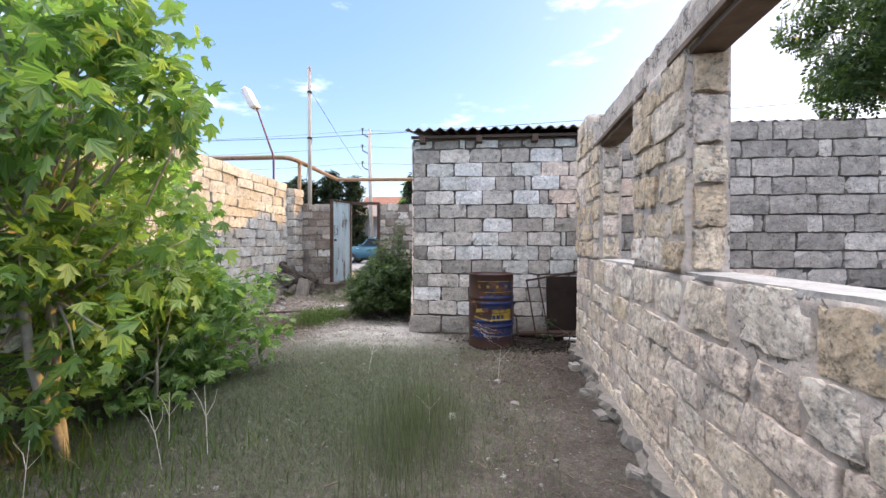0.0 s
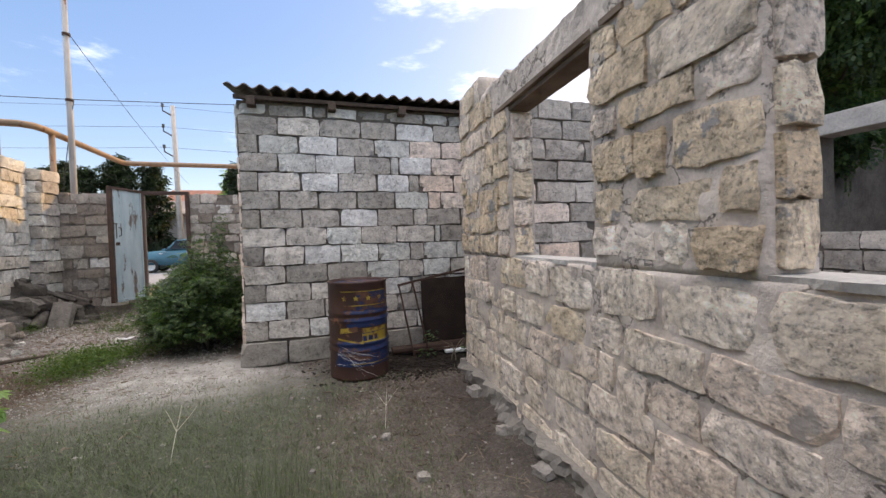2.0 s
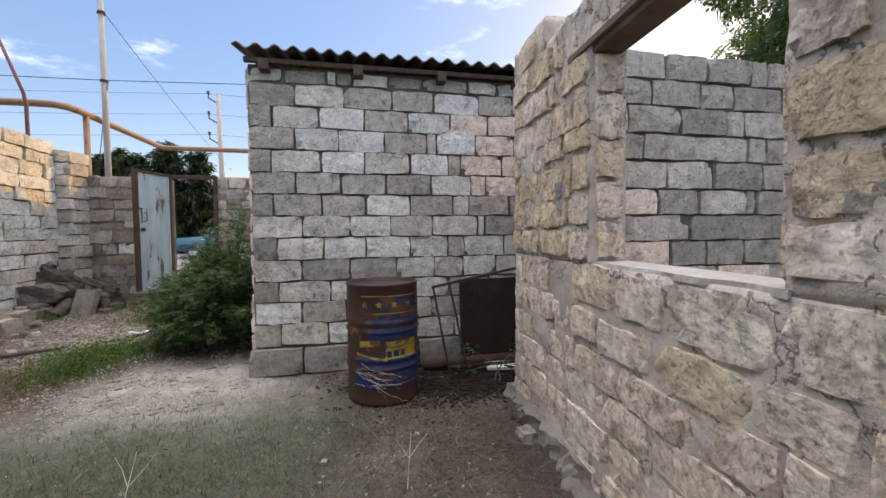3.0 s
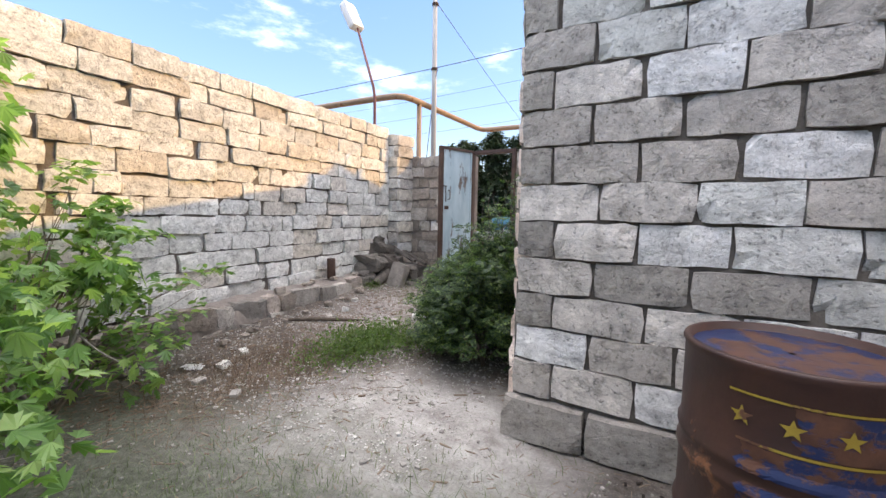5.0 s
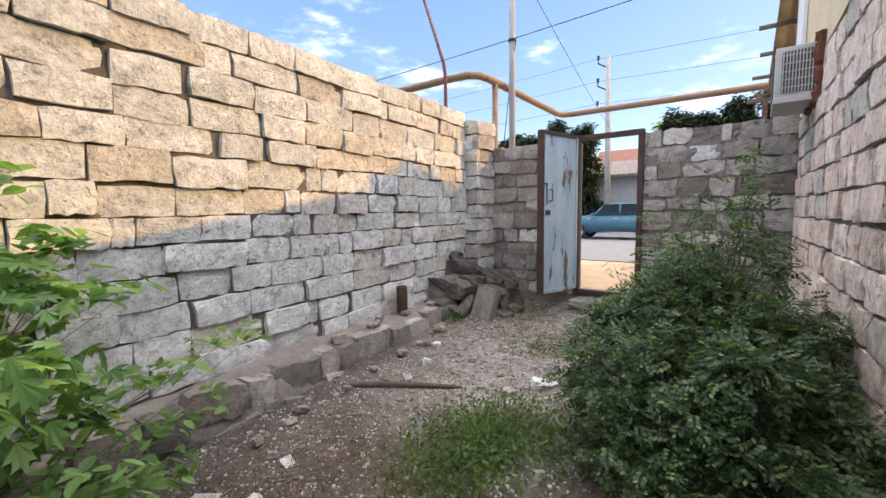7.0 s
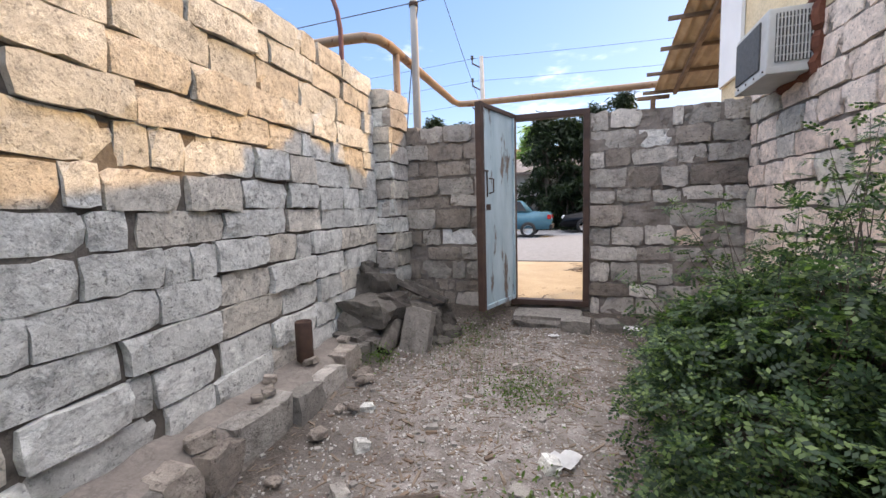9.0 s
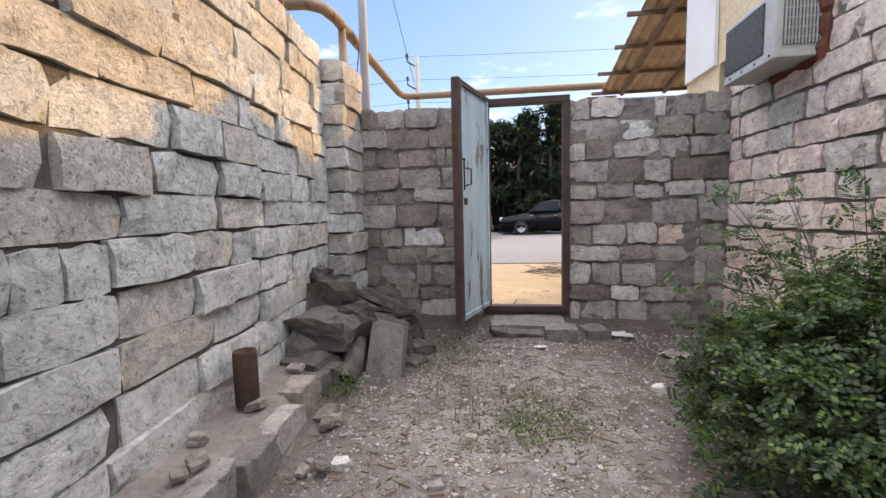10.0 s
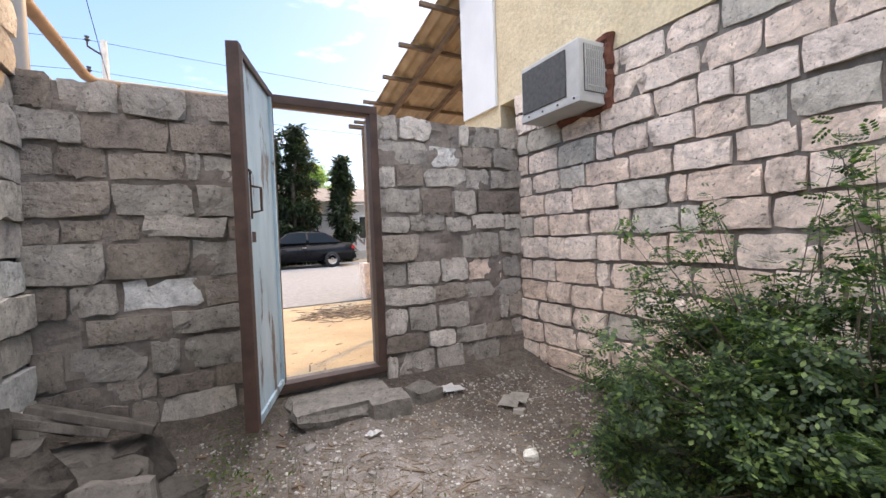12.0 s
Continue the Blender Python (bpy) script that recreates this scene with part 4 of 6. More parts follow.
rb = random.Random(61)
shoots = [(0.10, 0.12, 1.15, 1.72), (0.16, 0.25, 1.1, 1.62), (0.0, 0.02, 1.1, 1.58), (0.05, 0.55, 1.0, 1.50), (-0.20, 0.62, 0.95, 1.42), (0.12, 0.95, 0.8, 1.15), (-0.32, 0.60, 0.9, 1.40), (0.25, -0.05, 1.15, 1.68),
          (-0.1, -0.35, 1.1, 1.45), (0.3, -0.35, 1.15, 1.52), (-0.55, 0.5, 0.6, 0.95), (-0.05, 1.2, 0.4, 0.75)]
shoots += [(rb.uniform(-0.45, 0.4), rb.uniform(-0.8, 0.8), 0.9, rb.uniform(1.0, 1.25)) for _ in range(9)]
shrub("dark green fine-leaved shrub with upright shoots beside the house wall", (-1.76, 7.95, ground_z(-1.76, 7.95)), 0.68, 1.08, 0.98, 155, 84, shoots, 77)
shoots = [(rb.uniform(-0.3, 0.3), rb.uniform(-0.35, 0.35), 0.65, rb.uniform(0.85, 1.1)) for _ in range(7)]
shrub("dark green shrub with light shoot tips beside the house wall", (-1.60, 7.18, ground_z(-1.60, 7.18)), 0.50, 0.52, 0.84, 70, 86, shoots, 79)
# long leafy shoots arching out of the thicket
rb = random.Random(65)
for k, (tx, ty, tz) in enumerate(((-3.90, 6.0, 0.50), (-3.95, 5.7, 1.22), (-3.85, 6.2, 0.85), (-4.0, 5.5, 1.42), (-3.7, 5.45, 0.75), (-3.75, 5.75, 0.32), (-3.6, 5.25, 1.0), (-3.5, 5.5, 0.5), (-4.1, 5.3, 1.65))):
    bx, by = -3.8 + rb.uniform(-0.2, 0.2), 4.75 + rb.uniform(-0.2, 0.2)
    cc = []
    for f_ in (0.45, 0.58, 0.7, 0.8, 0.9, 1.0):
        cc.append(((tx - bx) * f_, (ty - by) * f_, tz * math.sin(min(1.0, f_ * 1.15) * math.pi / 2) + rb.uniform(-0.05, 0.05)))
    woody("shrub_shoot", "arching green shoot with broad leaves before the stone wall", "shoot", (bx, by, ground_z(bx, by)), [cc[0]], cc, [(0.12, 0.12, 0.09)] * 6, [13] * 6,
          LEAF_FIG, (0.06, 0.12), OVAL_LEAF, TWIG, 140 + k, 0.2, 0.45, 0.009, "shoots of the thicket")
rb = random.Random(15)
cc = [(rb.uniform(-0.35, 0.35), rb.uniform(-0.2, 0.2), 0.05 + 0.26 * rb.random()) for _ in range(7)]
woody("bush", "small green weed under the metal frame", "bush", (1.22, 5.62, 0.0), [(0, 0, 0.2), (0.15, 0, 0.25)], cc, [(0.10, 0.1, 0.08)] * 7, [30] * 7, LEAF_BUSH, (0.03, 0.06), OVAL_LEAF, TWIG, 78, 0.1, 0.5, 0.008)
# feathery tree behind the ruin
rt = random.Random(3)
cc, rr, nn = [], [], []
for i in range(90):
    a, q, h = rt.uniform(0, 2 * math.pi), rt.random() ** 0.5, rt.uniform(2.5, 6.3)
    w = 2.9 * math.sin(min(1, (h - 1.6) / 5.4) * math.pi)
    cc.append((math.cos(a) * q * w, math.sin(a) * q * w * 0.8, h))
    rr.append((0.46, 0.46, 0.62))
    nn.append(240)
woody("tree", "tall feathery dark green tree behind the ruin", "tree", (7.5, 6.0 - 0.35, 0), [(0.1, 0.0, 2.6), (-0.5, -0.1, 3.6), (0.6, 0.2, 3.8)], cc, rr, nn, LEAF_TREE, (0.14, 0.26), PINNATE, BARK_DARK, 33, 0.7, 0.2, 0.06, "", PINNATE_FACES)


# trees across the road and far greenery
def conifer(x, y, h, w, seed, label="dark green conifer across the road", drop=0.0, base=0.35, leaf=LEAF_PINE):
    rnd = random.Random(seed)
    cc_, rr_, nn_ = [], [], []
    n = int(26 * h / 3)
    for i in range(n):
        f = (i + 0.5) / n
        hh_ = drop * h + (1 - drop) * h * f
        ww_ = w * (1 - 0.80 * f ** 1.5) * (0.6 + 0.4 * min(1, f * 5 + 0.4))
        a_ = i * 2.4 + rnd.uniform(-0.4, 0.4)
        q_ = rnd.uniform(0.2, 1.0)
        cc_.append((math.cos(a_) * ww_ * q_, math.sin(a_) * ww_ * q_, hh_ + rnd.uniform(-0.15, 0.15)))
        rr_.append((0.34 * w * 0.9, 0.34 * w * 0.9, 0.30))
        nn_.append(150)
    return woody("tree", label, "tree", (x, y, base), [(0, 0, h * 0.6), (0.05, 0.05, h * 0.9)], cc_, rr_, nn_, leaf, (0.22, 0.42), NEEDLE, BARK_DARK, seed, 0.45, 0.2, 0.12, "roadside trees")


for i, (x, y, h, w) in enumerate(((-4.2, 27.3, 5.7, 1.5), (-3.0, 27.4, 5.5, 1.6), (-1.8, 27.3, 5.8, 1.6), (-0.5, 27.4, 6.3, 1.3), (1.55, 27.3, 5.0, 0.8), (-8.6, 27.6, 5.6, 1.4), (-9.9, 27.1, 5.9, 1.6), (-11.4, 27.0, 5.4, 1.6), (-13.0, 27.2, 5.2, 1.6))):
    conifer(x, y, h, w, 200 + i)
for i, (x, y, h, w) in enumerate(((-14.6, 32.0, 6.6, 0.85), (-12.4, 32.5, 6.2, 0.75), (-2.2, 33, 6.3, 2.2), (1.5, 34, 5.9, 2.2), (-5.5, 34, 6.4, 2.0), (7, 36, 5.2, 2.2))):
    conifer(x, y, h, w, 300 + i, "slender dark cypress beyond the yard wall" if i < 2 else "bushy green tree behind the far houses", 0.05, 0.2, LEAF_PINE if i < 2 else LEAF_FIG)

# ---------------------------------------------------------------- far side of the road
fw = thing("building", "long whitewashed building across the road with grey roof", "building", (0, 29.0, 0.3))
part("wall", boxed(-16, 14, 0, 0.3, 0, 3.0), WALL_WHITE, fw)
part("plinth", boxed(-16, 14, -0.04, 0.0, 0, 0.5), CONCRETE, fw)
part("roof", prism([(-0.4, 2.98), (3.0, 4.1), (3.0, 4.2), (-0.4, 3.12)], -16.3, 14.3), SLATE, fw)
for x in (-13, -9.5, 2.8, 6.5):
    w_ = part("window", boxed(x, x + 1.2, -0.03, 0.05, 1.1, 2.4, 0.01), WHITE_METAL, fw)
    part("pane", boxed(x + 0.08, x + 0.56, -0.05, -0.032, 1.18, 2.32), GLASS_DARK, w_)
    part("pane", boxed(x + 0.64, x + 1.12, -0.05, -0.032, 1.18, 2.32), GLASS_DARK, w_)
txt = bpy.data.curves.new("letter", "FONT")
txt.body, txt.size, txt.extrude = "N", 0.85, 0.01
lt = new("letter", txt)
lt.parent = fw
lt.matrix_basis = pose(2.55, -0.02, 0.80, 90, 0, 0)
lt["label"] = "dark painted letter"
txt.materials.append(SLATE)
rh = thing("house", "white far house with red tiled roof", "house", (-9.5, 33.0, 0.3))
part("wall", boxed(0, 9, 0, 6, 0, 3.4), WALL_WHITE, rh)
part("roof", prism([(-0.5, 3.3), (3, 5.4), (6.5, 3.3), (6.5, 3.15), (-0.5, 3.15)], -0.5, 9.5), ROOF_RED, rh)

# ---------------------------------------------------------------- cars
def wheel_mesh(r, w):
    bm_t = lathe(bmesh.new(), [(r * 0.62, -w / 2), (r * 0.9, -w / 2), (r, -w * 0.36), (r, w * 0.36), (r * 0.9, w / 2), (r * 0.62, w / 2)], 24)
    bm_r = lathe(bmesh.new(), [(0.01, w * 0.30), (r * 0.2, w * 0.34), (r * 0.25, w * 0.2), (r * 0.55, w * 0.26), (r * 0.66, w * 0.45), (r * 0.66, -w * 0.4)], 24)
    return bm_t, bm_r


def car(label, place, rz, paint, prof, cabin, wheelbase, w=1.66, r=0.30, front=1):
    """A saloon, nose to +x. prof: side outline of the body (x, z); cabin: outline of the glasshouse."""
    c = thing("car", label, "car", place, rz, "parked cars")

    def loft(poly, halfw, inset_top):
        bm = bmesh.new()
        zs = [z for _, z in poly]
        z0, z1 = min(zs), max(zs)
        sides = []
        for s in (-1, 1):
            sides.append([bm.verts.new((x, s * (halfw - inset_top * ((z - z0) / (z1 - z0)) ** 1.5), z)) for x, z in poly])
        n = len(poly)
        bm.faces.new(sides[0][::-1])
        bm.faces.new(sides[1])
        for i in range(n):
            j = (i + 1) % n
            bm.faces.new((sides[0][i], sides[0][j], sides[1][j], sides[1][i]))
        bmesh.ops.recalc_face_normals(bm, faces=bm.faces)
        bmesh.ops.bevel(bm, geom=list(bm.edges), offset=0.035, segments=2, affect="EDGES")
        return bm

    part("body", loft(prof, w / 2, 0.08), paint, c, smooth=True)
    part("cabin", loft(cabin, w / 2 - 0.06, 0.16), paint, c, smooth=True)
    xs = [x for x, _ in cabin]
    z0, z1 = min(z for _, z in cabin), max(z for _, z in cabin)
    b0, t0, t1, b1 = cabin[0], cabin[1], cabin[-2], cabin[-1]
    for s in (-1, 1):
        mids = (b0[0] + b1[0]) / 2
        for lo, hi in ((0, 0.48), (0.53, 1)):
            bm = bmesh.new()
            q = []
            for u, v in ((lo, 0.14), (hi, 0.14), (hi, 0.86), (lo, 0.86)):
                xb = b0[0] + 0.16 * (1 if b1[0] > b0[0] else -1) + (b1[0] - b0[0] - 0.32 * (1 if b1[0] > b0[0] else -1)) * u
                xt = t0[0] + 0.06 * (1 if b1[0] > b0[0] else -1) + (t1[0] - t0[0] - 0.12 * (1 if b1[0] > b0[0] else -1)) * u
                q.append((xb + (xt - xb) * v, s * (w / 2 - 0.06 - 0.16 * v ** 1.5 + 0.012), z0 + (z1 - z0) * v))
            vs = [bm.verts.new(p) for p in q]
            ws = [bm.verts.new((p[0], p[1] - s * 0.02, p[2])) for p in q]
            bm.faces.new(vs)
            bm.faces.new(ws[::-1])
            for i in range(4):
                bm.faces.new((vs[(i + 1) % 4], vs[i], ws[i], ws[(i + 1) % 4]))
            bmesh.ops.recalc_face_normals(bm, faces=bm.faces)
            part("side_window", bm, GLASS_DARK, c)
        for xx in (-0.25, 0.75):
            part("door_handle", boxed(xx, xx + 0.14, s * (w / 2 + 0.006) - 0.012, s * (w / 2 + 0.006) + 0.012, 0.80, 0.825, 0.004), CHROME, c)
    nose, tail = max(x for x, _ in prof), min(x for x, _ in prof)
    for s in (-1, 1):
        part("headlight", boxed(nose - 0.14, nose - 0.01, s * 0.58 - 0.16, s * 0.58 + 0.16, 0.60, 0.74, 0.03), CLEAR_LENS, c)
        part("tail_light", boxed(tail + 0.0, tail + 0.14, s * 0.66 - 0.13, s * 0.66 + 0.13, 0.68, 0.84, 0.03), RED_LENS, c)
        part("mirror", boxed(0.62, 0.74, s * (w / 2 + 0.06) - 0.08, s * (w / 2 + 0.06) + 0.08, 0.92, 1.03, 0.02), paint, c)
    part("front_bumper", boxed(nose - 0.10, nose + 0.05, -w / 2 + 0.03, w / 2 - 0.03, 0.28, 0.46, 0.04), RUBBER if paint == CAR_BLUE else paint, c)
    part("rear_bumper", boxed(tail - 0.05, tail + 0.10, -w / 2 + 0.03, w / 2 - 0.03, 0.30, 0.48, 0.04), RUBBER if paint == CAR_BLUE else paint, c)
    for sx in (-0.5, 0.5):
        for s in (-1, 1):
            bt, br = wheel_mesh(r, 0.2)
            wh = part("wheel", bt, RUBBER, c, smooth=True)
            wh.matrix_basis = Matrix.Translation((sx * wheelbase, s * (w / 2 - 0.07), r)) @ pose(0, 0, 0, -90 * s, 0, 0)
            part("rim", br, CHROME, wh)
    return c


SALOON = [(-2.15, 0.28), (2.05, 0.26), (2.16, 0.50), (2.05, 0.74), (0.95, 0.93), (-1.45, 0.99), (-2.10, 0.95), (-2.20, 0.60)]
SALOON_TOP = [(-1.75, 0.95), (-1.0, 1.40), (-0.1, 1.46), (0.35, 1.40), (1.05, 0.92)]
OLD = [(-2.0, 0.30), (1.95, 0.30), (2.02, 0.52), (1.98, 0.86), (0.75, 0.95), (-1.35, 0.97), (-2.0, 0.93), (-2.05, 0.60)]
OLD_TOP = [(-1.35, 0.94), (-0.92, 1.38), (-0.2, 1.43), (0.30, 1.38), (0.72, 0.93)]
car("black glossy saloon car parked at the far roadside", (-1.10, 24.75, ROAD_Z + 0.01), 180, CAR_BLACK, SALOON, SALOON_TOP, 2.5)
car("pale blue old saloon car parked on the road", (-5.6, 22.2, ROAD_Z + 0.01), 180, CAR_BLUE, OLD, OLD_TOP, 2.42, 1.58, 0.29)

# ---------------------------------------------------------------- pipe, poles, wires
pipe = thing("gas_pipe", "ochre-painted overground gas pipe on a post", "pipe", kind="structure")
PZ = 3.84
bm = bmesh.new()
tube(bm, [(-30, 10.9, PZ), (-5.75, 11.06, PZ), (-5.47, 11.09, PZ), (-5.32, 11.22, PZ), (-5.27, 11.48, PZ), (-5.27, 14.75, PZ), (-5.21, 15.0, PZ), (-4.96, 15.06, PZ), (12, 15.1, PZ - 0.1)], 0.068, 10)
part("pipe", bm, PIPE_OCHRE, pipe, smooth=True)
bm = bmesh.new()
tube(bm, [(-5.27, 11.70, 0.2), (-5.27, 11.70, PZ - 0.04)], 0.055, 8)
part("post", bm, PIPE_OCHRE, pipe, smooth=True)
pole = thing("utility_pole", "slim grey painted steel pole behind the gate wall", "pole", (-5.10, 12.05, 0.25))
bm = bmesh.new()
tube(bm, [(0, 0, 0), (0, 0, 3.4), (-0.01, 0, 6.55)], [0.065, 0.06, 0.05], 10)
part("shaft", bm, POLE_GREY, pole, smooth=True)
for z in (4.35, 5.75):
    bm = bmesh.new()
    tube(bm, [(0, 0, z), (0, 0, z + 0.05)], 0.075, 10)
    part("collar", bm, RUST, pole)
cpole = thing("utility_pole", "grey concrete power pole with insulator arms", "pole", (-7.05, 26.75, 0.3))
bm = bmesh.new()
tube(bm, [(0, 0, 0), (-0.15, 0, 8.8)], [0.17, 0.10], 8)
part("shaft", bm, CONCRETE, cpole, smooth=True)
for z in (6.0, 7.1, 8.2):
    bm = bmesh.new()
    tube(bm, [(-0.1, 0, z), (-0.62, 0, z + 0.32), (-0.62, 0, z + 0.55)], 0.035, 6)
    a_ = part("arm", bm, RUST, cpole)
    part("insulator", lathe(bmesh.new(), [(0.01, 0.2), (0.08, 0.18), (0.05, 0.1), (0.09, 0.06), (0.04, 0.0)], 10), DARK_GRILLE, a_).matrix_basis = pose(-0.62, 0, z + 0.5)
sl = thing("street_lamp", "bent dark red lamp pole with white lamp head", "street lamp", (-5.27, 10.16, 0.1))
bm = bmesh.new()
tube(bm, [(0.0, 0, 0), (0.0, 0, 3.45), (-0.03, 0.0, 3.65), (-0.52, 0.10, 4.88)], [0.03, 0.028, 0.027, 0.022], 8)
part("pole", bm, LAMP_RED, sl, smooth=True)
head = part("lamp_head", boxed(-0.15, 0.15, -0.09, 0.08, 0, 0.62, 0.06), WHITE_METAL, sl, "white lamp housing")
head.matrix_basis = Matrix.Translation((-0.52, 0.10, 4.85)) @ Vector((-0.42, 0.04, 0.75)).to_track_quat("Z", "Y").to_matrix().to_4x4()
part("diffuser", boxed(-0.11, 0.11, -0.105, -0.09, 0.06, 0.54, 0.006), CLEAR_LENS, head)


def wire(name, a, b, sag, r, label, n=16, group="overhead wires"):
    a, b = Vector(a), Vector(b)
    bm = bmesh.new()
    tube(bm, [a.lerp(b, i / n) - Vector((0, 0, sag * 4 * (i / n) * (1 - i / n))) for i in range(n + 1)], r, 5)
    return solid(name, bm, WIRE, label, "wire", group)


wire("wire", (-30, 13.0, 5.0), (-5.10, 12.0, 4.63), 0.10, 0.008, "thin black overhead wire across the sky")
wire("wire", (-5.10, 12.0, 4.63), (14, 11.9, 5.6), 0.10, 0.008, "thin black overhead wire across the sky")
wire("wire", (-5.06, 12.05, 6.05), (-6.6, 26.7, 4.9), 0.15, 0.007, "thin black wire sloping from the steel pole")
wire("cable", (-5.02, 12.03, 4.6), (-5.32, 12.1, 2.6), -0.10, 0.008, "loose black cable hanging beside the steel pole")
for z in (6.85, 7.95, 9.05):
    for x0, x1 in ((-7.67, -45), (-7.67, 35)):
        wire("wire", (x0, 26.75, z), (x1, 27.2, z + 0.1), 0.5, 0.008, "thin black power line along the road")

# ---------------------------------------------------------------- things in the yard
drum = thing("oil_drum", "rusty blue steel drum with yellow stars", "drum", (0.19, 5.62, 0.0), 0)
R, H = 0.300, 0.985
RIBS = (0.30, 0.37, 0.60, 0.67)


def drum_r(z):
    return R + sum(0.011 * max(0.0, 1 - abs(z - zb) / 0.028) for zb in RIBS)


prof = [(0.01, 0.0), (R - 0.01, 0.0), (R + 0.008, 0.012), (R, 0.03)]
for zb in RIBS:
    prof += [(R, zb - 0.028), (R + 0.009, zb - 0.008), (R + 0.009, zb + 0.008), (R, zb + 0.028)]
prof += [(R, H - 0.03), (R + 0.008, H - 0.012), (R + 0.004, H), (R - 0.012, H), (R - 0.018, H - 0.03), (0.01, H - 0.035)]
body = part("body", lathe(bmesh.new(), prof, 48), DRUM_RUST, drum, smooth=True)
part("lid", lathe(bmesh.new(), [(0.01, H - 0.028), (R - 0.06, H - 0.026), (R - 0.02, H - 0.027)], 40), DRUM_FADED, drum, "scratched dull blue lid")


def band(z0, z1, a0, a1, lift, slant=0.0, fray=0.0):
    """A coat of paint round the drum between two heights and two angles, following the ribs, with a frayed edge."""
    bm = bmesh.new()
    n, m_ = max(4, int(abs(a1 - a0) / 3)), max(2, int((z1 - z0) / 0.010))
    rows_ = []
    for k in range(m_ + 1):
        z = z0 + (z1 - z0) * k / m_
        s0 = a0 + fray * (noise.noise((z * 14, a0, 3)) + 0.5 * noise.noise((z * 50, a0, 7)))
        row = []
        for i in range(n + 1):
            a = radians(s0 + (a1 - s0) * i / n)
            zz = z + slant * (i / n) + (0.004 * noise.noise((i * 0.9, z * 3, 5)) if fray else 0)
            rr_ = drum_r(zz) + lift
            row.append(bm.verts.new((rr_ * math.cos(a), rr_ * math.sin(a), zz)))
        rows_.append(row)
    for p, q in zip(rows_, rows_[1:]):
        for i in range(n):
            bm.faces.new((p[i], p[i + 1], q[i + 1], q[i]))
    return bm


for z0, z1, a0, a1, m_ in ((0.145, 0.285, 218, 356, DRUM_BLUE), (0.288, 0.395, 222, 356, DRUM_BLUE), (0.535, 0.63, 240, 356, DRUM_BLUE), (0.665, 0.745, 240, 352, DRUM_FADED), (0.76, 0.885, 262, 350, DRUM_FADED)):
    part("painted_band", band(z0, z1, a0, a1, 0.0022, 0, 9), m_, drum)
for z0, z1, a0, a1, sl_ in ((0.168, 0.176, 250, 350, 0.0), (0.748, 0.756, 237, 350, 0.0), (0.888, 0.895, 232, 345, 0.0), (0.415, 0.432, 222, 272, -0.045)):
    part("painted_line", band(z0, z1, a0, a1, 0.0034, sl_), DRUM_YELLOW, drum)
emblem = part("emblem", band(0.385, 0.525, 270, 326, 0.0030, 0, 2), DRUM_YELLOW, drum, "faded yellow emblem patch with dark blue marks")
part("emblem_patch", band(0.475, 0.525, 228, 262, 0.0030, 0.02, 6), DRUM_OLD_YELLOW, drum, "rust-eaten yellow paint patch")
for a, w_, z0, z1 in ((272, 7, 0.397, 0.448), (282, 9, 0.402, 0.452), (294, 7, 0.404, 0.456)):
    part("emblem_bar", band(z0, z1, a, a + w_, 0.0046), DRUM_BLUE, emblem)
part("emblem_arc", band(0.472, 0.479, 271, 322, 0.0046, 0.012), DRUM_BLUE, emblem)
for a_deg in (239, 261, 284, 309, 332):
    a = radians(a_deg)
    bm = bmesh.new()
    ring = []
    for j in range(10):
        rr_ = 0.031 if j % 2 == 0 else 0.013
        aa = math.pi / 2 + j * math.pi / 5
        off = a + rr_ * math.cos(aa) / R
        ring.append(bm.verts.new(((R + 0.005) * math.cos(off), (R + 0.005) * math.sin(off), 0.823 + rr_ * math.sin(aa))))
    bm.faces.new(ring)
    part("star", bm, DRUM_YELLOW, drum)
bm = bmesh.new()
rw = random.Random(12)
for i in range(17):
    z, a0 = rw.uniform(0.12, 0.36), rw.uniform(212, 262)
    n = rw.randint(5, 12)
    d, dz = rw.uniform(2.5, 6), rw.uniform(-0.020, 0.006)
    r_ = rw.choice((0.0004, 0.0006, 0.0010))
    tube(bm, [((R + 0.013) * math.cos(radians(a0 + d * k)), (R + 0.013) * math.sin(radians(a0 + d * k)), max(0.02, z + dz * k + rw.uniform(-0.012, 0.012))) for k in range(n)], r_, 4)
part("plastic_shreds", bm, PAPER, drum, "torn white plastic wrap strands")

bed = thing("metal_frame", "rusty bed frame with wire mesh leaning on the wall", "bed frame", (0.86, 5.95, 0.0))
RISE = 0.185


def rail_z(x):
    return 0.84 + RISE * (x + 0.13)


for name_, (x0, x1), za, zb, yy in (("top_rail", (-0.14, 1.30), rail_z(-0.14), rail_z(1.30), 0.17), ("bottom_rail", (0.0, 1.45), 0.06, 0.075, -0.01)):
    bm = bmesh.new()
    box(bm, x0, x1, -0.012, 0.012, -0.014, 0.014, 0.003)
    for v in bm.verts:
        v.co.z += za + (zb - za) * (v.co.x - x0) / (x1 - x0)
        v.co.y += yy
    part(name_, bm, RUST, bed)
for (xt, xb, yb) in ((-0.125, 0.0, -0.01), (0.045, 0.19, 0.01)):
    bm = bmesh.new()
    tube(bm, [(xt, 0.17, rail_z(xt)), (xb, yb, 0.0)], 0.011, 6)
    part("leg", bm, RUST, bed)
bm = bmesh.new()
PITCH = 0.034
lo, hi = 0.07, 1.30
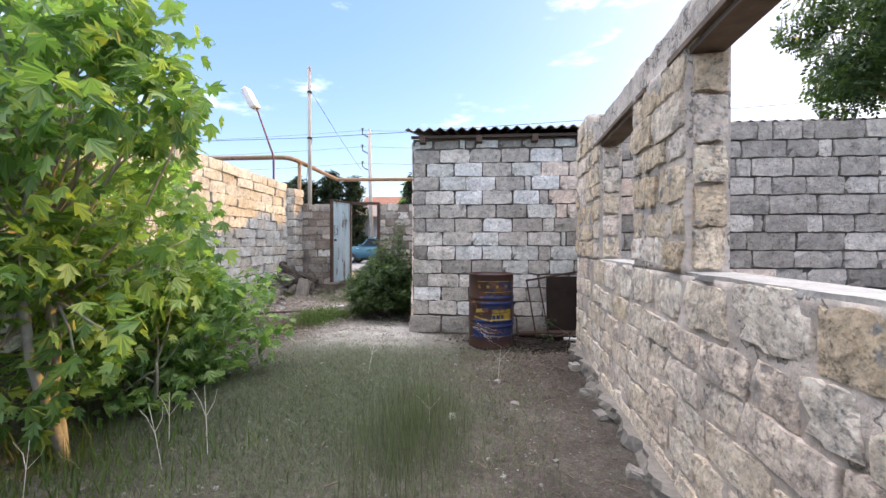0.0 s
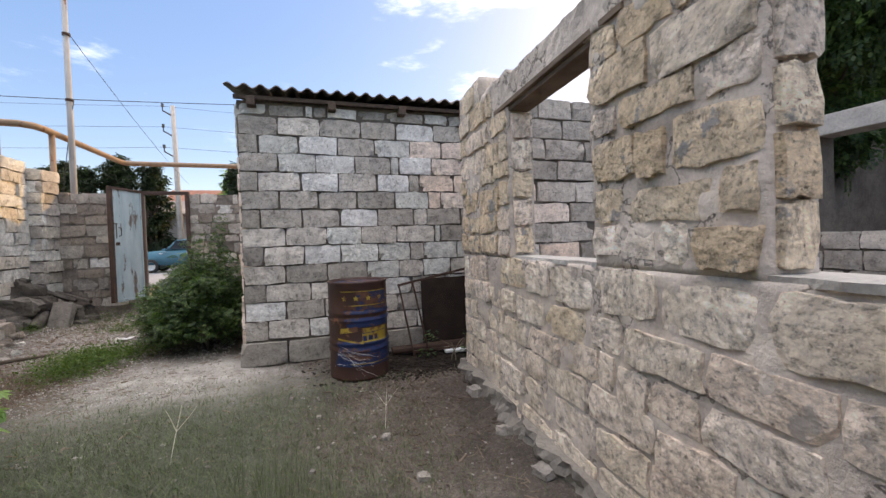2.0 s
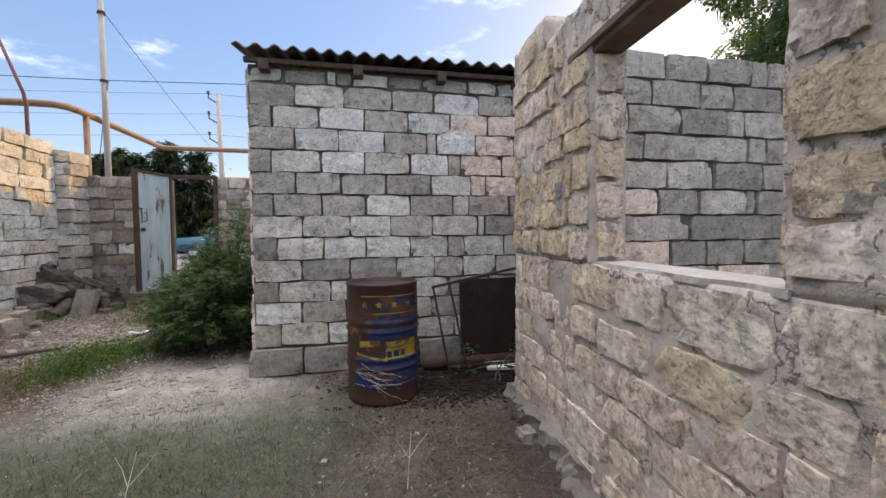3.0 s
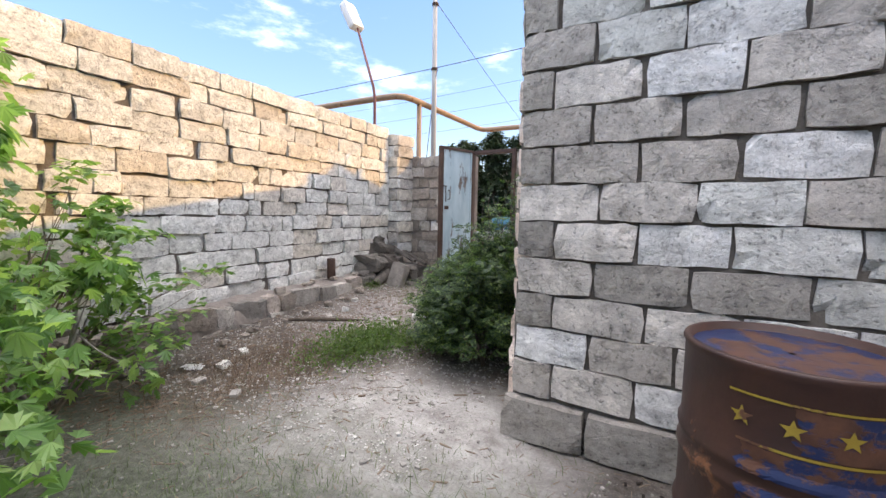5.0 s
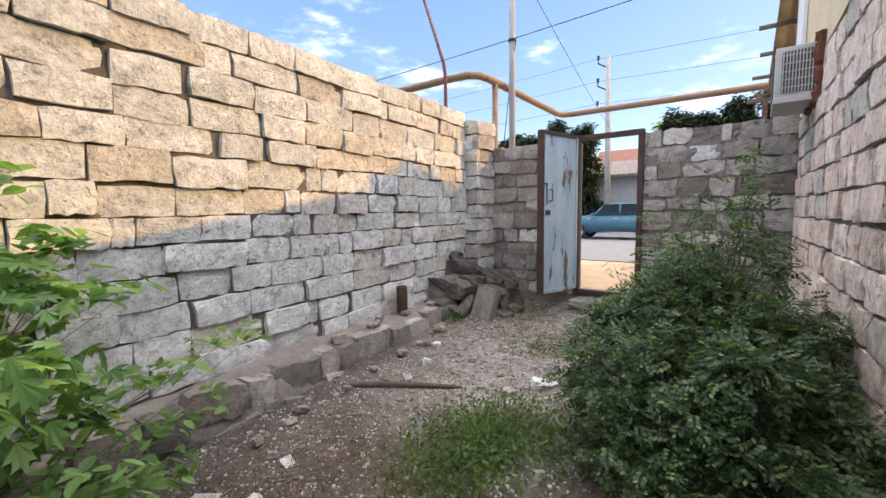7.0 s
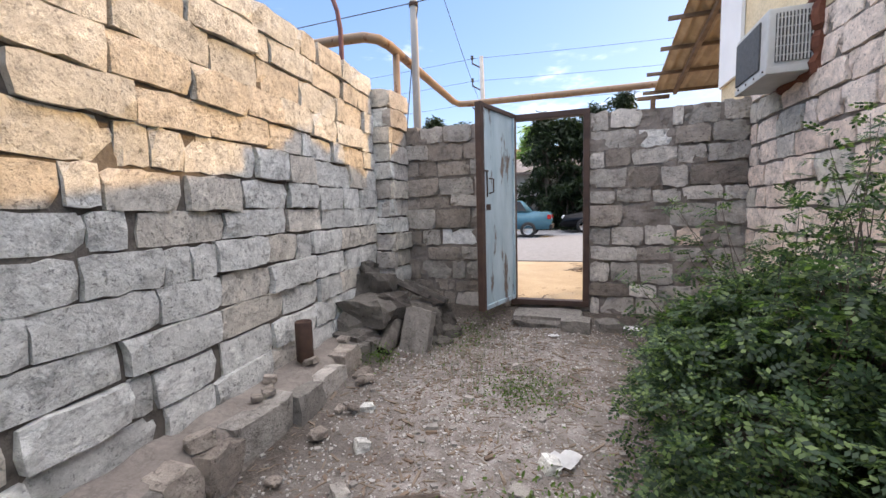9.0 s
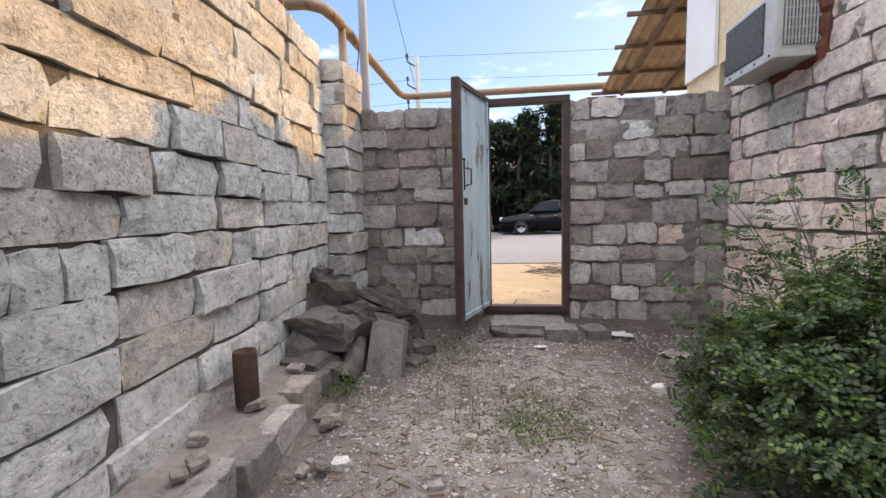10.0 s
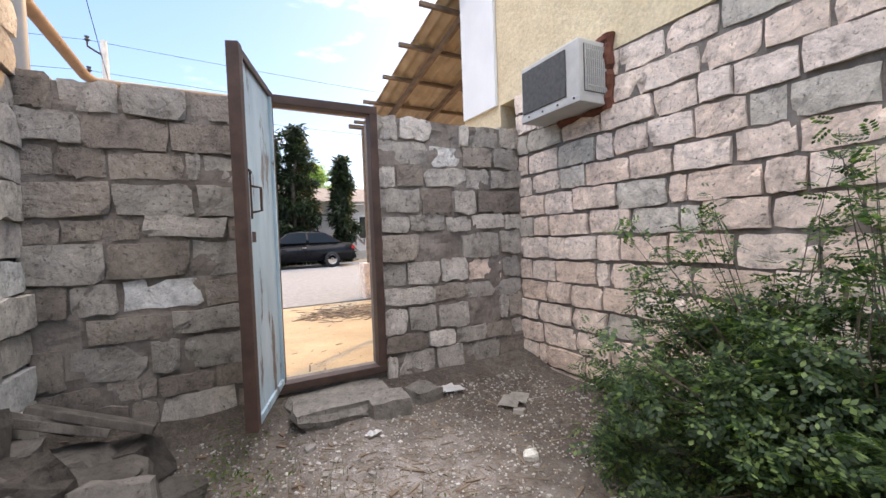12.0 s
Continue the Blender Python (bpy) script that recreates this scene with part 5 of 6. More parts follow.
for k in range(-40, 60):
    for sg in (1, -1):
        last = None
        run = []
        for q in range(33):
            s_ = q / 32
            xx = k * PITCH + sg * 0.62 * s_ + (0.0 if sg > 0 else 0.62)
            if lo + 0.14 * (1 - s_) < xx < hi:
                run.append(Vector((xx, 0.16 * s_ + 0.004 * sg - 0.03 * math.sin(s_ * math.pi), 0.09 + (rail_z(xx) - 0.10) * s_)))
        if len(run) > 1:
            tube(bm, run[::4] + ([run[-1]] if (len(run) - 1) % 4 else []), 0.0013, 3, False)
part("wire_mesh", bm, RUST, bed, "rusty diamond wire mesh")
# rusted sheet coloured near black, the shade behind the mesh put into its colour
solid("dark_board", boxed(-0.66, 0.75, -0.012, 0.012, 0, 0.88, 0.004), NEAR_BLACK, "near-black rusted sheet behind the bed frame, recess shade in its colour", "board", place=pose(1.70, 6.17, 0.02, -4, 0, 0))
solid("pipe_piece", tube(bmesh.new(), [(0.62, 0, 0), (2.3, 0.02, 0.01)], 0.05, 10), RUST, "dark grey pipe lying under the metal frame", "pipe", place=pose(0, 6.08, 0.06))
solid("plank", boxed(-0.32, 0.32, -0.09, 0.09, 0, 0.03, 0.005), WHITE_PANEL, "white board lying under the metal frame", "board", place=pose(1.56, 5.93, 0.02, 3, 0, -8))

# air conditioner
ac = thing("air_conditioner", "old window air conditioner set in the block wall", "air conditioner", (-1.09, 9.92, 2.42), -1.4)
part("casing", boxed(-0.30, 0.14, -0.33, 0.33, 0, 0.44, 0.012), AC_CASE, ac)
part("base_pan", boxed(-0.305, 0.14, -0.335, 0.335, -0.02, 0.03, 0.006), AC_CASE, ac)
part("front_grille", boxed(-0.312, -0.296, -0.20, 0.305, 0.05, 0.40, 0.004), DARK_GRILLE, ac, "dusty dark condenser grille")
part("side_recess", boxed(-0.255, -0.03, -0.336, -0.326, 0.06, 0.40, 0.003), DARK_GRILLE, ac)
for i in range(11):
    x = -0.25 + i * 0.021
    part("slat", boxed(x, x + 0.008, -0.346, -0.335, 0.06, 0.40, 0.001), AC_CASE, ac)
for i in range(5):
    part("cross_slat", boxed(-0.255, -0.03, -0.343, -0.337, 0.10 + i * 0.065, 0.106 + i * 0.065), AC_CASE, ac)
for i in range(4):
    part("screw", lathe(bmesh.new(), [(0.001, 0.006), (0.008, 0.005), (0.009, 0.0)], 8), RUST, ac).matrix_basis = pose(-0.307, -0.28 + i * 0.17, 0.012, 0, -90, 0)
bm = bmesh.new()
rw = random.Random(2)
for a_, b_ in (((-0.345, -0.03), (-0.345, 0.50)), ((-0.345, -0.03), (0.345, -0.03)), ((0.345, -0.03), (0.345, 0.47)), ((-0.345, 0.47), (0.345, 0.47))):
    pts = [(-0.005 + rw.uniform(-0.02, 0.01), a_[0] + (b_[0] - a_[0]) * i / 10 + rw.uniform(-0.012, 0.012), a_[1] + (b_[1] - a_[1]) * i / 10 + rw.uniform(-0.012, 0.012)) for i in range(11)]
    tube(bm, pts, [rw.uniform(0.026, 0.05) for _ in pts], 7)
part("sealing_foam", bm, FOAM, ac, "crusty red-brown sealing")

# rubble heap in the corner
rk = random.Random(7)
spots = [(-4.62, 9.28, 0.55, .46, .38, .30), (-4.74, 9.66, 0.72, .40, .38, .30), (-4.83, 9.74, 0.90, .22, .22, .16), (-4.50, 9.50, 0.55, .34, .36, .26), (-4.28, 9.64, 0.48, .40, .32, .11),
         (-4.66, 9.42, 0.32, .40, .36, .30), (-4.76, 9.85, 0.44, .40, .40, .34), (-4.50, 9.78, 0.36, .40, .36, .30), (-4.46, 10.08, 0.34, .44, .40, .30), (-4.22, 9.78, 0.30, .36, .34, .26),
         (-4.70, 10.05, 0.40, .40, .36, .36), (-4.28, 10.20, 0.28, .44, .36, .26), (-4.64, 9.10, 0.32, .34, .30, .24), (-4.55, 9.20, 0.24, .30, .28, .24), (-4.02, 9.62, 0.18, .24, .20, .14), (-3.98, 9.9, 0.2, .26, .22, .16)]
for i, (x, y, z, sx, sy, sz) in enumerate(spots):
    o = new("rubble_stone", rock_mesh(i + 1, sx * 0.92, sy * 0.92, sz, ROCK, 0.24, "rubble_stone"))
    o.matrix_world = pose(x, y, z - 0.03, rk.uniform(-10, 10), rk.uniform(-10, 10), rk.uniform(-30, 30))
    tagged(o, "rough dark limestone chunk in a rubble heap", "stone", "rubble heap")
o = new("stone_block", rock_mesh(41, 0.28, 0.18, 0.48, ROCK_GREY, 0.06, "stone_block"))
o.matrix_world = pose(-4.16, 9.42, 0.31, -24, 4, 3)
tagged(o, "grey rectangular stone block leaning on the rubble heap", "stone")
for i, (x, y, z, ax, ay, az_, ln) in enumerate(((-4.52, 10.12, 0.60, -20, 24, 5, 0.50), (-4.36, 10.22, 0.56, -12, 22, -6, 0.56), (-4.62, 10.2, 0.62, -30, 30, 12, 0.44))):
    solid("plank", boxed(-ln / 2, ln / 2, -0.06, 0.06, -0.022, 0.022, 0.006), LOG_BARK, "dark weathered plank end lying on the rubble heap", "plank", "planks on the heap", place=pose(x, y, z, ax, ay, az_))
log = thing("log", "split weathered log leaning on the rubble heap", "log", (-4.39, 9.12, 0.20), 0)
bm = bmesh.new()
tube(bm, [(0, 0, 0.0), (-0.01, 0.2, 0.10), (-0.05, 0.46, 0.22)], [0.085, 0.088, 0.08], 12)
part("trunk", bm, LOG_BARK, log)
bm = bmesh.new()
tube(bm, [(0, -0.010, -0.004), (0, -0.002, -0.001)], 0.078, 12)
part("cut_face", bm, NEAR_BLACK, log, "dark charred cut end")
stub = solid("pipe_stub", lathe(bmesh.new(), [(0.055, 0.0), (0.062, 0.01), (0.062, 0.29), (0.058, 0.30), (0.050, 0.30), (0.050, 0.05), (0.01, 0.05)], 20), RUST, "short rusty steel pipe stub standing on the ledge", "pipe", place=pose(-4.66, 8.40, 0.38), smooth=True)

# ledge of rubble along the foot of the boundary wall
bm = bmesh.new()
y0, y1, n = 4.5, 10.0, 77
sec = []
for i in range(n + 1):
    y = y0 + (y1 - y0) * i / n
    wx = -4.62 - 0.06 * (y - 5)
    f = 0.45 + 0.55 * soft((y - 5.0) / 2.2)
    row = []
    wide = 0.15 * soft((9.3 - y) / 0.5) * soft((y - 4.5) / 0.5)
    for s_, (dx, zz) in enumerate(((-0.1, 0.36), (0.04, 0.36), (0.12 + wide, 0.34), (0.19 + wide, 0.27), (0.22 + wide, 0.10), (0.25 + wide, -0.1))):
        row.append(bm.verts.new((wx + dx + 0.05 * noise.noise((y * 4, s_, 2)), y, (zz - 0.14 * (1 - f)) + 0.035 * noise.noise((y * 6, s_ * 2, 9)))))
    sec.append(row)
for a_, b_ in zip(sec, sec[1:]):
    for k in range(5):
        bm.faces.new((a_[k], a_[k + 1], b_[k + 1], b_[k]))
ledge = solid("wall_footing", bm, MORTAR_GATE, "crumbling rubble footing along the boundary wall", "footing", kind="structure", smooth=True)
for i in range(20):
    y = rk.uniform(5.2, 9.1)
    wx = -4.62 - 0.06 * (y - 5)
    sx = rk.uniform(0.04, 0.10)
    o = new("footing_stone", rock_mesh(100 + i, sx * 1.4, sx, sx * rk.uniform(0.5, 0.9), STONE_BROWN, 0.16, "footing_stone"))
    o.matrix_world = pose(wx + (0.48 + rk.uniform(0, 0.2) if i % 3 else rk.uniform(0.1, 0.3)), y, ground_z(wx + 0.5, y) + 0.02 if i % 3 else 0.25 + 0.13 * soft((y - 5) / 2.2), rk.uniform(-15, 15), rk.uniform(-15, 15), rk.uniform(0, 180))
    tagged(o, "loose rough stone of the crumbling wall footing", "stone", "footing stones")

# litter and loose pieces
for i, (x, y, s, mt, lb) in enumerate(((-2.18, 10.30, 0.11, PAPER, "crumpled white paper scrap on the soil"), (-2.8, 8.04, 0.10, PAPER, "broken white plastic piece on the soil"), (-2.93, 9.97, 0.05, PAPER, "small white scrap on the soil"),
                                        (-1.82, 9.93, 0.14, CONCRETE, "pale crumpled rag on the soil"), (-3.81, 5.88, 0.10, PAPER, "white scrap by the wall foot"))):
    bm = bmesh.new()
    g_ = [[bm.verts.new((s * (a - 2) / 2, s * 0.7 * (b - 2) / 2, 0.03 * abs(noise.noise((a * 1.3 + i * 9, b * 1.3, 4))) + 0.012)) for a in range(5)] for b in range(5)]
    for b in range(4):
        for a in range(4):
            if (a, b) not in ((0, 0), (3, 3)):
                bm.faces.new((g_[b][a], g_[b][a + 1], g_[b + 1][a + 1], g_[b + 1][a]))
    r_ = bmesh.ops.solidify(bm, geom=list(bm.faces), thickness=0.003)
    solid("litter", bm, mt, lb, "litter", place=pose(x, y, ground_z(x, y) + 0.004, 0, 0, rk.uniform(0, 180)))
for i, (x, y, s) in enumerate(((-2.98, 7.75, 0.11), (-2.86, 8.0, 0.12), (-2.90, 7.62, 0.09), (-3.95, 7.95, 0.12), (-3.85, 7.55, 0.11), (-4.1, 8.3, 0.1), (0.33, 3.55, 0.08), (-0.2, 3.2, 0.07), (0.2, 4.1, 0.07), (-3.55, 6.0, 0.12), (-3.4, 5.7, 0.10), (-3.7, 6.3, 0.09), (-3.45, 8.6, 0.07), (-2.2, 9.3, 0.09), (-3.2, 9.2, 0.08), (0.86, 2.0, 0.12), (0.93, 2.45, 0.10), (0.98, 3.3, 0.13), (1.02, 3.9, 0.12), (1.08, 4.6, 0.15))):
    s *= 0.72
    o = new("stone", rock_mesh(300 + i, s * 1.3, s, s * 0.8, (STONE_SAND if i % 2 else STONE_DARK) if x < 0.5 else STONE_DARK, 0.16, "stone"))
    o.matrix_world = pose(x, y, ground_z(x, y) + s * 0.2, rk.uniform(-20, 20), rk.uniform(-20, 20), rk.uniform(0, 180))
    tagged(o, "pale loose limestone fragment on the soil", "stone", "loose stones")
solid("stick", tube(bmesh.new(), [(-0.45, 0, 0.03), (-0.1, 0.02, 0.035), (0.3, 0.0, 0.03), (0.5, -0.03, 0.03)], [0.02, 0.022, 0.02, 0.014], 7), BARK_DARK, "dark broken branch lying on the soil", "branch", place=pose(-3.8, 7.42, ground_z(-3.8, 7.42), 0, 0, 33))


# grass, weeds and grit that nobody could count
def blades(name, label, mat, count, where, height, seed, bend=0.35, width=0.004):
    rng, rnd = np.random.default_rng(seed), random.Random(seed)
    vs, fs = [], []
    for i in range(count):
        x, y = where(rnd)
        z = ground_z(x, y) - 0.01
        h = rnd.uniform(*height)
        a, b = rnd.uniform(0, 6.283), rnd.uniform(0.05, bend) * h
        dx, dy = math.cos(a), math.sin(a)
        w = width * rnd.uniform(0.6, 1.4)
        k = len(vs)
        vs += [(x - dy * w, y + dx * w, z), (x + dy * w, y - dx * w, z), (x + dx * b * 0.35 + dy * w * 0.8, y + dy * b * 0.35 - dx * w * 0.8, z + h * 0.55),
               (x + dx * b * 0.35 - dy * w * 0.8, y + dy * b * 0.35 + dx * w * 0.8, z + h * 0.55), (x + dx * b, y + dy * b, z + h)]
        fs += [(k, k + 1, k + 2, k + 3), (k + 3, k + 2, k + 4)]
    me = bpy.data.meshes.new(name)
    me.from_pydata(vs, [], fs)
    me.materials.append(mat)
    return tagged(new(name, me), label, "grass", kind="stuff")


def near(cx, cy, sx, sy):
    return lambda rnd: (rnd.gauss(cx, sx), rnd.gauss(cy, sy))


blades("grass", "thin dry grey-green grass on the yard soil", GRASS, 42000, near(-1.35, 3.3, 0.85, 1.05), (0.02, 0.075), 1, 2.4, 0.0018)
blades("tall_grass", "tall tuft of grey-green grass beside the path", GRASS, 1500, near(-0.45, 2.8, 0.2, 0.42), (0.14, 0.40), 2, 0.5, 0.0015)
blades("dry_grass", "sparse dry grass along the yard", GRASS, 9000, lambda rnd: (rnd.uniform(-2.6, 0.6), rnd.uniform(0.9, 5.4)), (0.02, 0.09), 3, 1.2, 0.0018)
blades("weeds", "green weeds at the foot of the thicket", GRASS_GREEN, 1500, near(-2.6, 2.0, 0.5, 0.6), (0.05, 0.22), 7, 1.0, 0.004)


def herbs(label, count, where, height, seed, size=(0.016, 0.04)):
    """Low herbs: small leaves scattered over the ground in a soft mound."""
    rnd = random.Random(seed)
    spots = []
    for i in range(count):
        x, y = where(rnd)
        spots.append((x, y, ground_z(x, y) + height * rnd.random() ** 1.3))
    ob = leaf_cloud("weeds", None, GRASS_GREEN, np.array(spots), size, OVAL_LEAF, seed, -0.5, 0.3)
    return tagged(ob, label, "weeds", kind="stuff")


herbs("patch of low green weeds on the soil", 5200, near(-2.85, 7.0, 0.20, 0.30), 0.13, 4)
herbs("patch of low green weeds on the soil", 1600, near(-2.55, 7.35, 0.25, 0.2), 0.10, 14)
herbs("sparse green weeds in front of the gate", 900, near(-3.05, 8.75, 0.19, 0.18), 0.10, 5, (0.012, 0.03))
herbs("sparse green weeds by the rubble heap", 380, near(-4.35, 9.0, 0.07, 0.10), 0.10, 6, (0.012, 0.03))
herbs("sparse green weeds by the gate", 420, near(-3.72, 9.9, 0.12, 0.3), 0.14, 8, (0.012, 0.03))
blades("dry_grass", "dry thin stalks before the gate wall", GRASS, 500, near(-3.6, 9.3, 0.35, 0.5), (0.04, 0.16), 9, 0.9, 0.0016)


def scatter(name, label, mat, count, where, size, seed, long=1.0, category="gravel"):
    rnd = random.Random(seed)
    vs, fs = [], []
    cube = ((-1, -1, -1), (1, -1, -1), (1, 1, -1), (-1, 1, -1), (-1, -1, 1), (1, -1, 1), (1, 1, 1), (-1, 1, 1))
    quads = ((3, 2, 1, 0), (4, 5, 6, 7), (0, 1, 5, 4), (1, 2, 6, 5), (2, 3, 7, 6), (3, 0, 4, 7))
    for i in range(count):
        x, y = where(rnd)
        s = rnd.uniform(*size) * (1 if rnd.random() < 0.93 else 2.0)
        a, t_ = rnd.uniform(0, 6.283), rnd.uniform(-0.3, 0.3)
        z = ground_z(x, y) + s * 0.25
        k = len(vs)
        for cx, cy, cz in cube:
            px, py, pz = cx * s * long * rnd.uniform(0.55, 1), cy * s * rnd.uniform(0.5, 1) / (long ** 0.5), cz * s * rnd.uniform(0.3, 0.7) / (long ** 0.5)
            vs.append((x + px * math.cos(a) - py * math.sin(a), y + px * math.sin(a) + py * math.cos(a), z + pz + px * t_ * 0.3))
        fs += [tuple(k + q for q in f) for f in quads]
    me = bpy.data.meshes.new(name)
    me.from_pydata(vs, [], fs)
    me.materials.append(mat)
    return tagged(new(name, me), label, category, kind="stuff")


YARD = lambda rnd: (rnd.uniform(-4.4, 0.9), rnd.uniform(0.8, 10.3))
GATE_YARD = lambda rnd: (rnd.uniform(-4.3, -1.3), rnd.uniform(5.5, 10.4))
scatter("gravel", "pale limestone grit scattered on the soil", GRIT_PALE, 9000, GATE_YARD, (0.003, 0.008), 1)
scatter("gravel", "pale limestone grit scattered over the yard", GRIT, 2200, YARD, (0.004, 0.011), 2)
scatter("straw", "dry straw and twig litter on the soil", TWIG, 3600, YARD, (0.004, 0.009), 3, 4.0, "litter")
scatter("straw", "dry twig litter near the gate", TWIG, 2200, lambda rnd: (rnd.gauss(-3.0, 0.9), rnd.gauss(8.6, 1.1)), (0.004, 0.010), 4, 4.0, "litter")
scatter("dark_litter", "dark leaf and bark litter by the wall foot", WOOD, 1800, lambda rnd: (rnd.gauss(-3.7, 0.45), rnd.uniform(4.0, 10.3)), (0.004, 0.011), 5, 2.0, "litter")
for i, (x, y, h_) in enumerate(((-1.15, 4.2, 0.34), (0.22, 4.25, 0.3), (-0.35, 3.0, 0.28), (-1.9, 2.3, 0.42), (-2.1, 2.6, 0.36), (-1.75, 2.5, 0.45), (-2.35, 1.9, 0.35))):
    st = thing("dry_stalk", "pale dry forked weed stalk standing in the grass", "weed", (x, y, ground_z(x, y)), group="dry stalks")
    rd = random.Random(500 + i)
    bm = bmesh.new()
    lean = (rd.uniform(-0.1, 0.1), rd.uniform(-0.1, 0.1))
    top = Vector((lean[0], lean[1], h_))
    tube(bm, [(0, 0, -0.02), top * 0.5, top], [0.0024, 0.002, 0.0013], 5)
    for s_ in (-1, 1):
        tube(bm, [top * 0.55, top * 0.75 + Vector((s_ * 0.05, 0.02, 0.0)), top * 0.95 + Vector((s_ * 0.09, 0.0, 0))], [0.0017, 0.0014, 0.001], 5)
    part("stem", bm, PALE_STALK, st)
scatter("twigs", "thin dry twigs strewn before the gate", TWIG, 1500, lambda rnd: (rnd.gauss(-2.7, 0.8), rnd.gauss(9.4, 0.7)), (0.003, 0.006), 6, 12.0, "litter")
scatter("twigs", "thin dry twigs strewn by the drum", TWIG, 900, lambda rnd: (rnd.gauss(0.2, 0.5), rnd.gauss(4.2, 0.9)), (0.003, 0.006), 7, 11.0, "litter")
scatter("twigs", "brown dry weed litter by the wall foot", WOOD, 2600, lambda rnd: (rnd.gauss(-3.2, 0.42), rnd.gauss(6.1, 0.55)), (0.003, 0.007), 17, 11.0, "litter")
blades("dry_grass", "brown dead grass tangle by the wall foot", DEAD, 2600, near(-3.25, 6.15, 0.35, 0.5), (0.03, 0.13), 18, 2.2, 0.0016)
scatter("rubble", "small stone chips in front of the gate wall", GRIT, 320, GATE_YARD, (0.009, 0.022), 8, 1.2, "gravel")
scatter("dark_litter", "dark leaf litter beside the drum and ruin wall", WOOD_DARK, 5000, lambda rnd: (rnd.gauss(0.75, 0.45), rnd.gauss(4.9, 0.7)), (0.002, 0.006), 9, 2.5, "litter")

scatter("dry_heap", "heap of dry brushwood outside the gate", TWIG, 700, lambda rnd: (rnd.gauss(-1.95, 0.35), rnd.gauss(13.6, 0.28)), (0.008, 0.02), 23, 6.0, "brushwood")
# dense near-black pieces that darken the ground under the frame
scatter("dark_litter", "near-black leaf and soil litter under the metal frame", NEAR_BLACK, 9000, lambda rnd: (rnd.gauss(1.0, 0.42), rnd.gauss(5.80, 0.24)), (0.006, 0.014), 19, 1.6, "litter")


# ---------------------------------------------------------------- the stones of the walls, one by one
lay(wall_west, LW, 3.6, LW_LEN - 0.02, rows_of(0.32, 2.93, 0.2, 3, 0.012), LEFT_TINT, 0.115, (0.34, 0.60), 0.006, 0.036, 0.022, tilt=1.5, notch=0.16, seed=11, wander=0.010)
LEDGE = wall_place(-3.835, -2.0, 93.4)
lay(ledge, LEDGE, 6.7, 11.05, [(-0.04, 0.12), (0.12, 0.345)], pick((STONE_DARK, 3), (ROCK_GREY, 3), (STONE_BROWN, 2)), 0.24, (0.16, 0.5), 0.010, 0.03, 0.035, 0.16, 6, seed=12, skip=0.1, wander=0.03)
for k, (w0, w1) in enumerate(rows_of(0.0, 2.84, 0.205, 5, 0.01)):
    rp = random.Random(60 + k)
    for me_place, ln in ((wall_place(-4.90, 10.14, 0), 0.40), (wall_place(-4.72, 10.40, 90), 0.52)):
        o = new("brick", rp.choice(blocks_of(rp.choice((STONE_SAND, STONE_DARK, STONE_WARM, STONE_GREY)), 0.15)))
        o.parent = pillar
        o.matrix_basis = me_place @ Matrix.Translation((rp.uniform(-0.03, 0.03), rp.uniform(-0.045, 0.015), (w0 + w1) / 2)) @ pose(0, 0, 0, 0, rp.uniform(-2, 2), rp.uniform(-3, 3)) @ Matrix.Diagonal((ln - 0.01, 0.1, w1 - w0 - 0.016, 1))
GATE_PICK = pick((STONE_GREY, 4), (STONE_DARK, 4), (STONE_BROWN, 3), (STONE_PINK, 1))
GATE_LEFT = pick((STONE_BROWN, 6), (STONE_DARK, 3), (STONE_GREY, 1))


def GT(u, w, rnd):
    if (abs(u - 0.55) < 0.16 and abs(w - 1.15) < 0.1) or (abs(u - 2.75) < 0.16 and abs(w - 2.2) < 0.1):
        return STONE_WHITE
    return (GATE_LEFT if u < 1.3 else GATE_PICK)(u, w, rnd)


lay(wall_gate, GW, 0.0, 3.64, rows_of(0.05, 2.47, 0.2, 8, 0.03), GT, 0.18, (0.24, 0.48), 0.014, 0.024, 0.018, tilt=2.4,
    holes=[(GATE[0] + 0.0, GATE[1], 0.3, 3)], seed=21, skip=0.06, wander=0.012)

# the shed front, course by course from the top: upright joints in metres from its corner, and each block's stone
TINTS = {"g": STONE_GREY, "d": STONE_DARK, "w": STONE_WHITE, "p": STONE_PINK, "s": STONE_SAND, "l": STONE_SAND}
SHED = [("ggggwgp", (0.42, 0.89, 1.36, 1.80, 2.29)), ("dlwgspp", (0.20, 0.64, 1.08, 1.53, 1.97, 2.39)), ("glwgswp", (0.41, 0.83, 1.28, 1.72, 1.82, 2.25)),
        ("dgwgwgpp", (0.19, 0.65, 1.08, 1.54, 1.95, 2.08, 2.55)), ("gggdspp", (0.41, 0.84, 1.29, 1.76, 2.20, 2.36)), ("ddgwdgd", (0.20, 0.65, 1.08, 1.54, 2.00, 2.17)),
        ("ggsggsg", (0.47, 0.92, 1.33, 1.77, 2.27, 2.35)), ("dgwssgs", (0.22, 0.66, 1.08, 1.53, 1.94, 2.12)), ("gddsgsg", (0.45, 0.91, 1.39, 1.79, 2.10, 2.47)),
        ("dggwwgs", (0.23, 0.72, 1.15, 1.55, 1.95, 2.40)), ("wggggsg", (0.44, 0.87, 1.30, 1.75, 2.20)), ("dgwggsg", (0.24, 0.69, 1.12, 1.56, 2.00, 2.45))]
shed_rows = rows_of(0.285, 2.855, 0.2142, 2, 0.004)[::-1]
rsh = random.Random(31)
